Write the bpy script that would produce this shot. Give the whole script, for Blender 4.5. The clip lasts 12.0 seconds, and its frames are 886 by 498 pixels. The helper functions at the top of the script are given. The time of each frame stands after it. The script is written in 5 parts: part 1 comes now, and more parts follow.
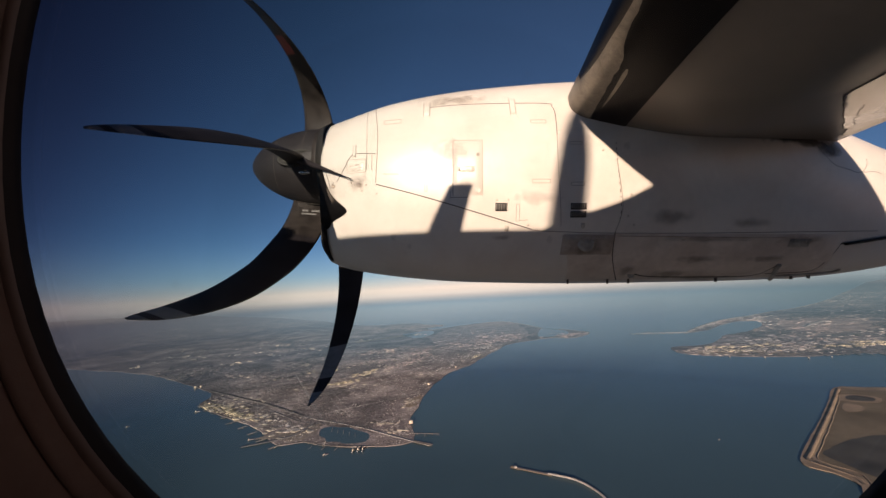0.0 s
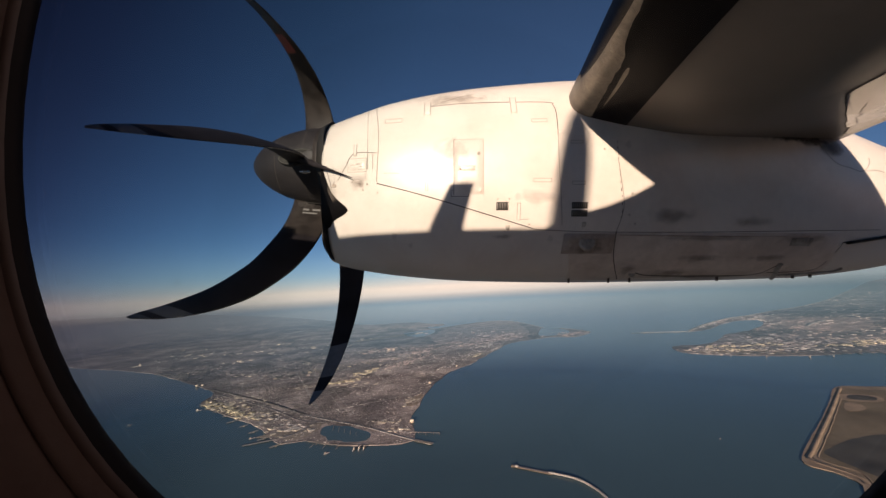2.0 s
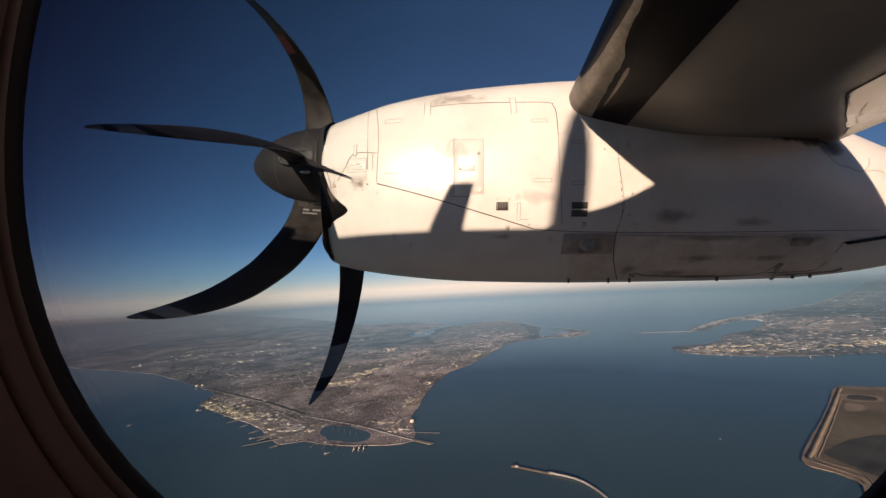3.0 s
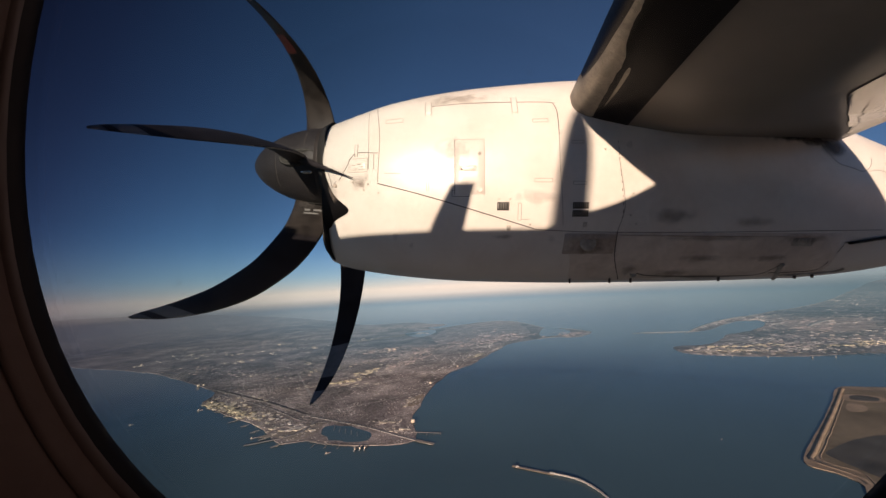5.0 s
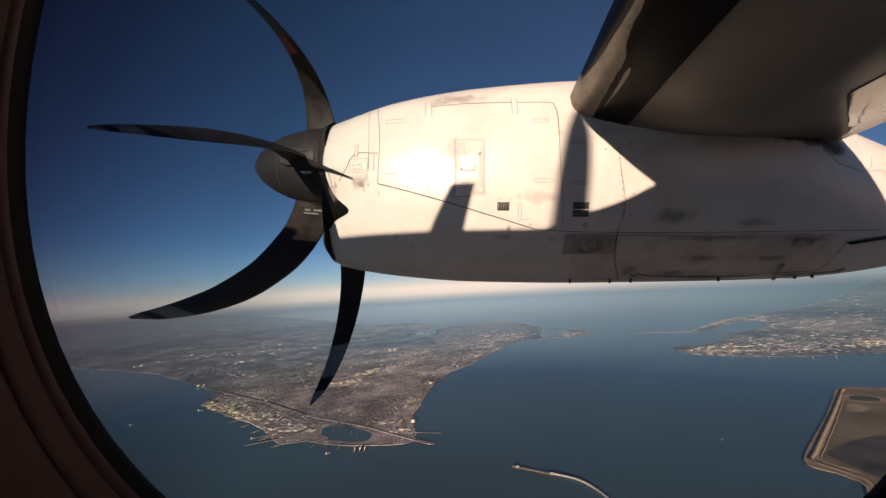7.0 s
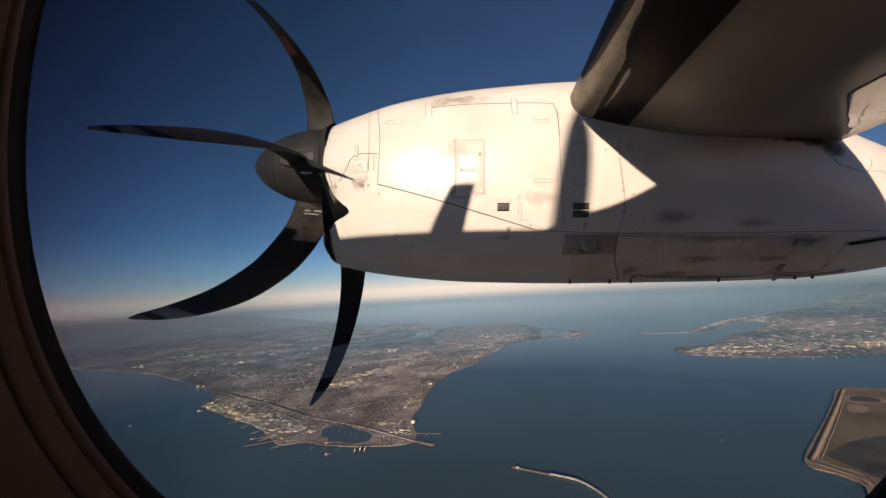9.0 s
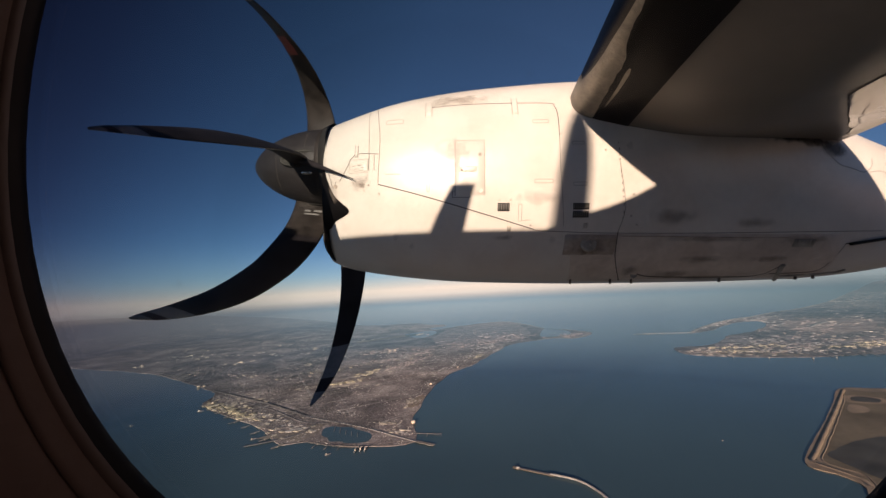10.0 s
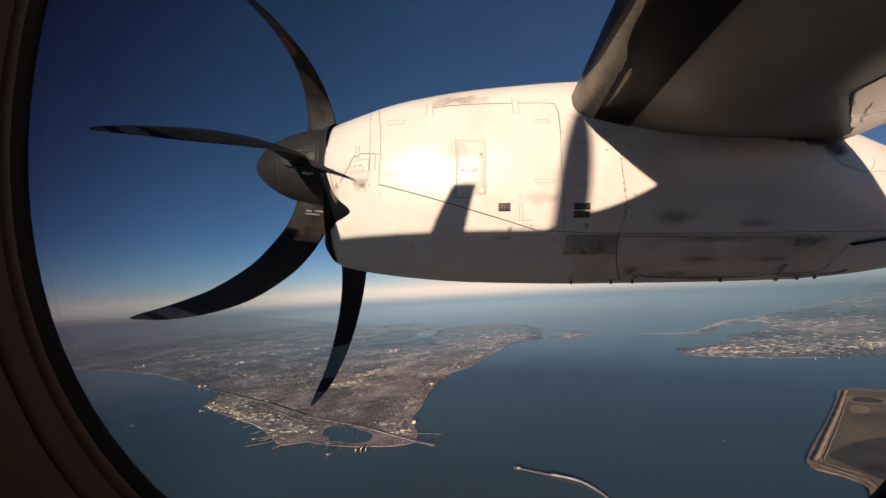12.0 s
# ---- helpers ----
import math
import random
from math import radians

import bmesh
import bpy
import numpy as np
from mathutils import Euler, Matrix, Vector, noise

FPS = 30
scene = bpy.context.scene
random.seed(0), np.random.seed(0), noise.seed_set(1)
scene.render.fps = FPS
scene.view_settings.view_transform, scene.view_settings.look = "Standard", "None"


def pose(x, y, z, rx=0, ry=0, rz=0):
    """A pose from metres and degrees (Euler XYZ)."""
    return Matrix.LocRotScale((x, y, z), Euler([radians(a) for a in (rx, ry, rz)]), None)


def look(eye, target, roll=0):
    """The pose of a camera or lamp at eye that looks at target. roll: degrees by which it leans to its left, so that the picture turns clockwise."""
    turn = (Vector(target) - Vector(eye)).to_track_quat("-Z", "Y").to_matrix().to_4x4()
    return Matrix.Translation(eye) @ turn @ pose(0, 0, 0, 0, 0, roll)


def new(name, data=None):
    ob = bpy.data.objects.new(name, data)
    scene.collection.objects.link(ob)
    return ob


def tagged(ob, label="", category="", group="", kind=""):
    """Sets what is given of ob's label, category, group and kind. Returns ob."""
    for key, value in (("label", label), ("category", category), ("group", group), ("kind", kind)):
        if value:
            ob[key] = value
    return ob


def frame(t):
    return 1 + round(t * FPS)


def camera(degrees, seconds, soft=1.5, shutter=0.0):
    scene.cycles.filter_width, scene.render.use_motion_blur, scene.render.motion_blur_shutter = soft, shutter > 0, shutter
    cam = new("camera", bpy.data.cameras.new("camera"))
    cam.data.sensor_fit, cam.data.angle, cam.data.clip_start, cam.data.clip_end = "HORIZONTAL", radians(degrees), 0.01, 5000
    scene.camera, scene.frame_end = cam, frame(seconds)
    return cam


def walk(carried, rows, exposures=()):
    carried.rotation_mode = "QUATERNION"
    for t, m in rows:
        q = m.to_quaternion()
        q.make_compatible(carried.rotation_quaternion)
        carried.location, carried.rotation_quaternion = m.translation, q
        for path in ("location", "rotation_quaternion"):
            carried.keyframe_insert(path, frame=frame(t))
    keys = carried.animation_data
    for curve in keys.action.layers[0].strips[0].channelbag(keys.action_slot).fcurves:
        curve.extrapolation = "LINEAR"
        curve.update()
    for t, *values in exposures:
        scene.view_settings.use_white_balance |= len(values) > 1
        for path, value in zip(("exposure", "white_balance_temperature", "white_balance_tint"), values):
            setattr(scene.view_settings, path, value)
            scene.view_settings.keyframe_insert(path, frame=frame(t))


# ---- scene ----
from mathutils.geometry import delaunay_2d_cdt

# Attitude of the aircraft over the ground: x aft, y outboard, z up along its window.
ALT = 100.0
AIR = pose(0, 0, ALT, 6.0, 0, 0) @ pose(0, 0, 0, 0, 3.15, 0)
cam = camera(103.0, 12.0, soft=1.4)
# seconds, yaw, pitch: the lens rests against the cabin window and drifts by fractions of a degree
ROWS = [
    (0.0, -0.29, 0.13), (0.5, -0.29, 0.06), (1.0, -0.18, 0.11), (1.5, -0.14, 0.09), (2.0, -0.15, -0.02), (2.5, -0.16, -0.02),
    (3.0, -0.15, 0.0), (5.0, 0.0, 0.0), (5.5, 0.0, -0.01), (6.0, 0.0, 0.0), (6.5, -0.10, 0.08), (7.0, 0.02, 0.02),
    (9.0, 0.03, 0.12), (9.5, -0.06, 0.06), (10.0, 0.06, 0.14), (10.5, 0.10, 0.14), (11.0, 0.16, 0.14), (11.5, 0.28, 0.14),
    (12.0, 0.20, 0.15),
]
walk(cam, [(t, AIR @ pose(0, 0, 0, 90 + pitch, 0, yaw)) for t, yaw, pitch in ROWS], exposures=[(0.0, 0.45, 6900, 27), (12.0, 0.45, 6900, 27)])

# ---- world, sun ----
SUN_WAY = (AIR.to_3x3() @ Vector((0.243, 1.0, -0.30))).normalized()
to_sun = -SUN_WAY
sky_world = bpy.data.worlds.new("sky")
scene.world = sky_world
sky_world.use_nodes = True
wn, wl = sky_world.node_tree.nodes, sky_world.node_tree.links
sky = wn.new("ShaderNodeTexSky")
sky.sky_type, sky.sun_disc = "NISHITA", False
sky.sun_elevation = math.asin(to_sun.z)
sky.sun_rotation = math.atan2(to_sun.x, to_sun.y)
sky.altitude, sky.air_density, sky.dust_density, sky.ozone_density = 5000, 1.0, 0.2, 3.2
tone = wn.new("ShaderNodeMix")
tone.data_type, tone.blend_type = "RGBA", "MULTIPLY"
tone.inputs[0].default_value, tone.inputs[7].default_value = 1.0, (0.84, 1.0, 0.92, 1)
wl.new(sky.outputs["Color"], tone.inputs[6])
wl.new(tone.outputs[2], wn["Background"].inputs["Color"])
wn["Background"].inputs["Strength"].default_value = 0.066
sun = new("sun", bpy.data.lights.new("sun", "SUN"))
sun.data.energy, sun.data.angle, sun.data.color = 4.5, radians(0.53), (1.0, 0.885, 0.68)
sun.matrix_world = Matrix.Translation((0, 0, 400)) @ SUN_WAY.to_track_quat("-Z", "Y").to_matrix().to_4x4()
# fill lamp added in the closed cabin, in place of daylight from windows opposite
cabin = new("cabin_fill_light", bpy.data.lights.new("cabin_fill_light", "AREA"))
cabin.data.shape, cabin.data.size, cabin.data.size_y, cabin.data.energy, cabin.data.color = "RECTANGLE", 0.28, 0.36, 1.65, (1.0, 0.80, 0.70)
cabin.matrix_world = AIR @ look((2.3, -0.95, 0.2), (-0.1, 0.05, 0.0))


# ---- materials ----
def material(name, colour, rough=0.6, metal=0.0, vary=0.15, scale=4.0, fine=40.0, bump=0.1, stain=None, island=0.0, random_ob=0.0,
             coords="Object", spec=0.5, wave=0.0):
    """A worn surface: colour varied at two scales, roughness variation and fine relief."""
    m = bpy.data.materials.new(name)
    m.use_nodes = True
    n, l = m.node_tree.nodes, m.node_tree.links
    b = n["Principled BSDF"]
    b.inputs["Roughness"].default_value, b.inputs["Metallic"].default_value = rough, metal
    b.inputs["Specular IOR Level"].default_value = spec
    tc = n.new("ShaderNodeTexCoord")
    big, small = n.new("ShaderNodeTexNoise"), n.new("ShaderNodeTexNoise")
    for tex, s, d in ((big, scale, 4), (small, fine, 5)):
        tex.inputs["Scale"].default_value, tex.inputs["Detail"].default_value = s, d
        l.new(tc.outputs[coords], tex.inputs["Vector"])
    ramp = n.new("ShaderNodeValToRGB")
    dark = stain or tuple(c * (1 - 2.2 * vary) for c in colour)
    ramp.color_ramp.elements[0].position, ramp.color_ramp.elements[1].position = 0.32, 0.62
    ramp.color_ramp.elements[0].color, ramp.color_ramp.elements[1].color = (*dark, 1), (*colour, 1)
    l.new(big.outputs["Fac"], ramp.inputs["Fac"])
    mix = n.new("ShaderNodeMix")
    mix.data_type, mix.blend_type = "RGBA", "MULTIPLY"
    mix.inputs[0].default_value = 1.0
    grain = n.new("ShaderNodeMapRange")
    grain.inputs["From Min"].default_value, grain.inputs["From Max"].default_value = 0.3, 0.7
    grain.inputs["To Min"].default_value, grain.inputs["To Max"].default_value = 1 - vary, 1 + vary * 0.5
    l.new(small.outputs["Fac"], grain.inputs["Value"])
    l.new(ramp.outputs["Color"], mix.inputs[6])
    l.new(grain.outputs["Result"], mix.inputs[7])
    out = mix.outputs[2]
    if island or random_ob:
        if island:
            src = n.new("ShaderNodeNewGeometry").outputs["Random Per Island"]
        else:
            src = n.new("ShaderNodeObjectInfo").outputs["Random"]
        k = island or random_ob
        mr = n.new("ShaderNodeMapRange")
        mr.inputs["To Min"].default_value, mr.inputs["To Max"].default_value = 1 - k, 1 + k
        l.new(src, mr.inputs["Value"])
        mm = n.new("ShaderNodeMix")
        mm.data_type, mm.blend_type = "RGBA", "MULTIPLY"
        mm.inputs[0].default_value = 1.0
        l.new(out, mm.inputs[6])
        l.new(mr.outputs["Result"], mm.inputs[7])
        out = mm.outputs[2]
    l.new(out, b.inputs["Base Color"])
    rr = n.new("ShaderNodeMapRange")
    rr.inputs["To Min"].default_value, rr.inputs["To Max"].default_value = max(0.02, rough * 0.8), min(1, rough * 1.25)
    l.new(small.outputs["Fac"], rr.inputs["Value"])
    l.new(rr.outputs["Result"], b.inputs["Roughness"])
    if bump:
        bp = n.new("ShaderNodeBump")
        bp.inputs["Strength"].default_value, bp.inputs["Distance"].default_value = bump, 0.01
        l.new(small.outputs["Fac"], bp.inputs["Height"])
        l.new(bp.outputs["Normal"], b.inputs["Normal"])
    if wave:
        swell, ripple = n.new("ShaderNodeTexNoise"), n.new("ShaderNodeBump")
        swell.inputs["Scale"].default_value, swell.inputs["Detail"].default_value = 9.0, 3.0
        ripple.inputs["Strength"].default_value, ripple.inputs["Distance"].default_value = wave, 0.02
        l.new(tc.outputs[coords], swell.inputs["Vector"])
        l.new(swell.outputs["Fac"], ripple.inputs["Height"])
        l.new(ripple.outputs["Normal"], b.inputs["Normal"])
    return m


PAINT = material("white_paint", (0.80, 0.745, 0.67), 0.30, 0, 0.06, 2.6, 26, 0.02, stain=(0.74, 0.665, 0.585))
PAINT_PANEL = material("white_panel_paint", (0.83, 0.765, 0.69), 0.30, 0, 0.03, 2.5, 50, 0.02, stain=(0.76, 0.69, 0.61))
WING_PAINT = material("grey_wing_paint", (0.185, 0.160, 0.130), 0.36, 0, 0.07, 1.2, 18, 0.0, spec=0.5)
FLAP_PAINT = material("glossy_flap_paint", (0.30, 0.27, 0.18), 0.05, 0.10, 0.07, 1.2, 18, 0.0, spec=0.75, wave=0.12)
BOOT = material("black_rubber_boot", (0.006, 0.0055, 0.006), 0.35, 0, 0.2, 3, 60, 0.05, spec=0.1)
PALE_METAL = material("scuffed_bare_metal", (0.25, 0.22, 0.175), 0.42, 0.4, 0.25, 6, 50, 0.05)
SEAM = material("dark_seam", (0.075, 0.062, 0.055), 0.8, 0, 0.1, 10, 60, 0)
SEAM_SOFT = material("dusty_seam", (0.34, 0.31, 0.26), 0.8, 0, 0.1, 10, 60, 0)
GRILLE = material("dark_grille", (0.03, 0.028, 0.025), 0.6, 0, 0.1, 10, 60, 0)
GRIME = material("brown_oil_grime", (0.54, 0.49, 0.42), 0.6, 0, 0.2, 8, 60, 0.02)
GRIME_DARK = material("dark_oil_stain", (0.52, 0.43, 0.36), 0.6, 0, 0.2, 7, 40, 0.02, stain=(0.40, 0.32, 0.26))
OILY = material("oil_stained_paint", (0.74, 0.64, 0.55), 0.42, 0, 0.10, 4.5, 30, 0.02, stain=(0.56, 0.46, 0.38))
SPINNER = material("dark_grey_spinner_paint", (0.033, 0.029, 0.030), 0.5, 0, 0.12, 5, 60, 0.03, spec=0.35)
BLADE = material("dark_grey_composite", (0.033, 0.028, 0.031), 0.5, 0, 0.25, 5, 60, 0.05, spec=0.14)
# lighter blade tone for roots in the sun, light put into the colour
LIT_GREY = material("lit_grey_blade_root", (0.050, 0.041, 0.037), 0.5, 0, 0.3, 6, 60, 0.05, spec=0.3)
STRIPE = material("pale_grey_stripe", (0.26, 0.25, 0.24), 0.5, 0, 0.12, 9, 60, 0)
RED = material("faded_red_paint", (0.34, 0.065, 0.045), 0.5, 0, 0.12, 9, 60, 0)
STEEL = material("bright_steel", (0.6, 0.58, 0.55), 0.25, 1.0, 0.05, 9, 60, 0)
TRIM = material("brown_grey_cabin_plastic", (0.36, 0.27, 0.235), 0.55, 0, 0.06, 12, 160, 0.05)
TRIM_LIP = material("pale_cabin_plastic", (0.26, 0.20, 0.175), 0.5, 0, 0.06, 12, 160, 0.05)
SEAL = material("black_rubber_seal", (0.02, 0.017, 0.018), 0.6, 0, 0.1, 12, 160, 0.03)
LINING = material("cabin_lining", (0.35, 0.30, 0.27), 0.7, 0, 0.05, 6, 90, 0.03)
# cream given to the unseen fuselage to warm light bounced on the nacelle
SKIN = material("cream_bounce_paint", (0.80, 0.65, 0.50), 0.35, 0, 0.04, 1, 20, 0.02)
# dark tone given to unseen fuselage parts to cut light bounced on the nacelle
BOUNCE_DARK = material("dark_bounce_cut_paint", (0.13, 0.135, 0.15), 0.35, 0, 0.04, 1, 20, 0.02)
ROOF = material("mixed_roofs", (0.32, 0.29, 0.28), 0.8, 0, 0.1, 0.05, 1.0, 0, island=0.4)
ROOF_PALE = material("pale_roofs", (0.36, 0.325, 0.30), 0.8, 0, 0.1, 0.05, 1.0, 0, island=0.7)
ROOF_LIGHT = material("light_house_roofs", (0.62, 0.555, 0.495), 0.8, 0, 0.1, 0.05, 1.0, 0, island=0.8)
ROOF_YELLOW = material("yellow_tan_roofs", (0.70, 0.59, 0.40), 0.8, 0, 0.1, 0.05, 1.0, 0, island=0.7)
ROOF_PINK = material("pinkish_brown_roofs", (0.56, 0.43, 0.38), 0.8, 0, 0.1, 0.05, 1.0, 0, island=0.7)
RAIL_YARD = material("dark_rail_yard", (0.17, 0.158, 0.150), 0.95, 0, 0.2, 0.1, 1.0, 0)
ROOF_DOCK = material("tan_dock_roofs", (0.58, 0.50, 0.42), 0.8, 0, 0.1, 0.05, 1.0, 0, island=0.8)
WARE = material("pale_warehouse_metal", (0.66, 0.57, 0.45), 0.6, 0, 0.08, 0.3, 3, 0, random_ob=0.35)
WOODS = material("bare_winter_woods", (0.17, 0.16, 0.155), 0.95, 0, 0.2, 0.06, 1.5, 0, island=0.4)
ASPHALT = material("weathered_asphalt", (0.24, 0.225, 0.22), 0.9, 0, 0.15, 0.1, 2, 0)
CONCRETE = material("pale_concrete", (0.46, 0.43, 0.39), 0.85, 0, 0.1, 0.2, 3, 0)
PIER = material("weathered_pier_timber", (0.36, 0.31, 0.26), 0.9, 0, 0.15, 0.2, 3, 0)
SAND = material("tan_dike_sand", (0.36, 0.27, 0.19), 0.95, 0, 0.15, 0.08, 1.0, 0)
# reddish land tone, lightened further in place of haze and backscatter
HAZED_FLATS = material("hazed_pinkish_flats", (0.58, 0.45, 0.385), 0.95, 0, 0.22, 0.05, 0.5, 0)
APRON = material("packed_brown_dirt", (0.34, 0.28, 0.225), 0.95, 0, 0.12, 0.08, 1.2, 0)
BOUNCE_GROUND = material("unseen_bounce_ground", (0.29, 0.285, 0.26), 0.95, 0, 0.2, 0.03, 0.4, 0)
SAND_PALE = material("pale_beach_sand", (0.68, 0.59, 0.49), 0.95, 0, 0.12, 0.05, 1.0, 0)
MUD = material("settled_mud", (0.225, 0.18, 0.12), 0.85, 0, 0.2, 0.03, 0.4, 0)
MUD_DARK = material("wet_dark_mud", (0.105, 0.10, 0.085), 0.7, 0, 0.25, 0.04, 0.4, 0)
HULL = material("ship_hull_paint", (0.30, 0.30, 0.31), 0.5, 0, 0.1, 0.4, 3, 0)
RUST = material("red_brown_deck", (0.26, 0.11, 0.08), 0.7, 0, 0.15, 0.4, 3, 0)


def land_material():
    m = bpy.data.materials.new("winter_suburb_ground")
    m.use_nodes = True
    n, l = m.node_tree.nodes, m.node_tree.links
    b = n["Principled BSDF"]
    b.inputs["Roughness"].default_value = 0.95
    b.inputs["Specular IOR Level"].default_value = 0.1
    tc = n.new("ShaderNodeTexCoord")

    def noise_tex(s, d=6.0):
        t = n.new("ShaderNodeTexNoise")
        t.inputs["Scale"].default_value, t.inputs["Detail"].default_value = s, d
        l.new(tc.outputs["Object"], t.inputs["Vector"])
        return t
    ramp = n.new("ShaderNodeValToRGB")
    e = ramp.color_ramp.elements
    e[0].position, e[0].color = 0.36, (0.15, 0.132, 0.135, 1)
    e[1].position, e[1].color = 0.64, (0.50, 0.415, 0.375, 1)
    mid = e.new(0.5)
    mid.color = (0.285, 0.24, 0.225, 1)
    l.new(noise_tex(0.022, 10).outputs["Fac"], ramp.inputs["Fac"])
    cell = n.new("ShaderNodeTexVoronoi")
    cell.inputs["Scale"].default_value = 0.45
    l.new(tc.outputs["Object"], cell.inputs["Vector"])
    sp = n.new("ShaderNodeMapRange")
    sp.inputs["To Min"].default_value, sp.inputs["To Max"].default_value = 0.66, 1.36
    l.new(cell.outputs["Color"], sp.inputs["Value"])
    mix = n.new("ShaderNodeMix")
    mix.data_type, mix.blend_type = "RGBA", "MULTIPLY"
    mix.inputs[0].default_value = 1.0
    l.new(ramp.outputs["Color"], mix.inputs[6])
    l.new(sp.outputs["Result"], mix.inputs[7])
    l.new(mix.outputs[2], b.inputs["Base Color"])
    return m


def water_material():
    m = bpy.data.materials.new("sea_water")
    m.use_nodes = True
    n, l = m.node_tree.nodes, m.node_tree.links
    b = n["Principled BSDF"]
    b.inputs["Roughness"].default_value, b.inputs["IOR"].default_value = 0.24, 1.33
    tc = n.new("ShaderNodeTexCoord")
    big, small = n.new("ShaderNodeTexNoise"), n.new("ShaderNodeTexNoise")
    big.inputs["Scale"].default_value, small.inputs["Scale"].default_value = 0.006, 1.2
    for t in (big, small):
        l.new(tc.outputs["Object"], t.inputs["Vector"])
    ramp = n.new("ShaderNodeValToRGB")
    ramp.color_ramp.elements[0].position, ramp.color_ramp.elements[1].position = 0.35, 0.65
    ramp.color_ramp.elements[0].color, ramp.color_ramp.elements[1].color = (0.054, 0.096, 0.110, 1), (0.064, 0.112, 0.126, 1)
    l.new(big.outputs["Fac"], ramp.inputs["Fac"])
    l.new(ramp.outputs["Color"], b.inputs["Base Color"])
    bp = n.new("ShaderNodeBump")
    bp.inputs["Strength"].default_value, bp.inputs["Distance"].default_value = 0.25, 0.15
    l.new(small.outputs["Fac"], bp.inputs["Height"])
    l.new(bp.outputs["Normal"], b.inputs["Normal"])
    return m


def smudge_material(name, colour, strength, edge=0.5):
    """A thin film of soot or oil that thins out towards an uneven edge."""
    m = bpy.data.materials.new(name)
    m.use_nodes = True
    n, l = m.node_tree.nodes, m.node_tree.links
    b = n["Principled BSDF"]
    b.inputs["Base Color"].default_value, b.inputs["Roughness"].default_value = (*colour, 1), 0.55
    tc, off, size, cloud = n.new("ShaderNodeTexCoord"), n.new("ShaderNodeVectorMath"), n.new("ShaderNodeVectorMath"), n.new("ShaderNodeTexNoise")
    off.operation, size.operation = "MULTIPLY_ADD", "LENGTH"
    off.inputs[1].default_value, off.inputs[2].default_value = (2, 0, 2), (-1, 0, -1)
    cloud.inputs["Scale"].default_value, cloud.inputs["Detail"].default_value = 14.0, 5.0
    add, film = n.new("ShaderNodeMath"), n.new("ShaderNodeMapRange")
    add.operation, film.interpolation_type = "ADD", "SMOOTHSTEP"
    for key, value in (("From Min", 1.2), ("From Max", 1.2 - edge * 1.3), ("To Min", 0.0), ("To Max", strength)):
        film.inputs[key].default_value = value
    tr, mix = n.new("ShaderNodeBsdfTransparent"), n.new("ShaderNodeMixShader")
    l.new(tc.outputs["Generated"], off.inputs[0])
    l.new(off.outputs[0], size.inputs[0])
    l.new(tc.outputs["Object"], cloud.inputs["Vector"])
    l.new(size.outputs["Value"], add.inputs[0])
    l.new(cloud.outputs["Fac"], add.inputs[1])
    l.new(add.outputs[0], film.inputs["Value"])
    l.new(film.outputs["Result"], mix.inputs[0])
    l.new(tr.outputs[0], mix.inputs[1])
    l.new(b.outputs[0], mix.inputs[2])
    l.new(mix.outputs[0], n["Material Output"].inputs["Surface"])
    return m


SOOT = smudge_material("black_soot", (0.035, 0.03, 0.03), 0.85)
OIL = smudge_material("brown_oil_film", (0.16, 0.10, 0.07), 0.33)
DUST = smudge_material("grey_brown_dirt", (0.30, 0.24, 0.20), 0.34)
GLOVE = smudge_material("pale_handling_marks", (0.66, 0.60, 0.55), 0.35)
LAND, WATER = land_material(), water_material()


# ---- mesh helpers ----
def mesh_ob(name, verts, faces, mat, parent=None, smooth=True):
    me = bpy.data.meshes.new(name)
    me.from_pydata([tuple(v) for v in verts], [], faces)
    me.validate()
    bm = bmesh.new()
    bm.from_mesh(me)
    bmesh.ops.recalc_face_normals(bm, faces=bm.faces)
    bm.to_mesh(me)
    bm.free()
    me.materials.append(mat)
    me.polygons.foreach_set("use_smooth", [smooth] * len(me.polygons))
    ob = new(name, me)
    if parent is not None:
        ob.parent = parent
    return ob


def part(name, verts, faces, mat, parent, label="", smooth=True):
    ob = mesh_ob(name, verts, faces, mat, parent, smooth)
    return tagged(ob, label) if label else ob


def base(name, label, category, group="", m=None):
    """An Empty at a thing's base, for its parts."""
    ob = new(name)
    ob.matrix_world = m if m is not None else AIR
    return tagged(ob, label, category, group)


def loft(rings, closed=True, cap=(True, True)):
    """Vertices and faces of a skin through rings of equally many points."""
    k = len(rings[0])
    verts = [p for r in rings for p in r]
    faces = []
    for i in range(len(rings) - 1):
        for j in range(k if closed else k - 1):
            a, b = i * k + j, i * k + (j + 1) % k
            faces.append((a, b, b + k, a + k))
    if cap[0]:
        faces.append(tuple(range(k)))
    if cap[1]:
        faces.append(tuple(range((len(rings) - 1) * k, len(rings) * k)))
    return verts, faces


def box(x0, x1, y0, y1, z0, z1):
    v = [(x, y, z) for z in (z0, z1) for x, y in ((x0, y0), (x1, y0), (x1, y1), (x0, y1))]
    f = [(0, 3, 2, 1), (4, 5, 6, 7), (0, 1, 5, 4), (1, 2, 6, 5), (2, 3, 7, 6), (3, 0, 4, 7)]
    return v, f


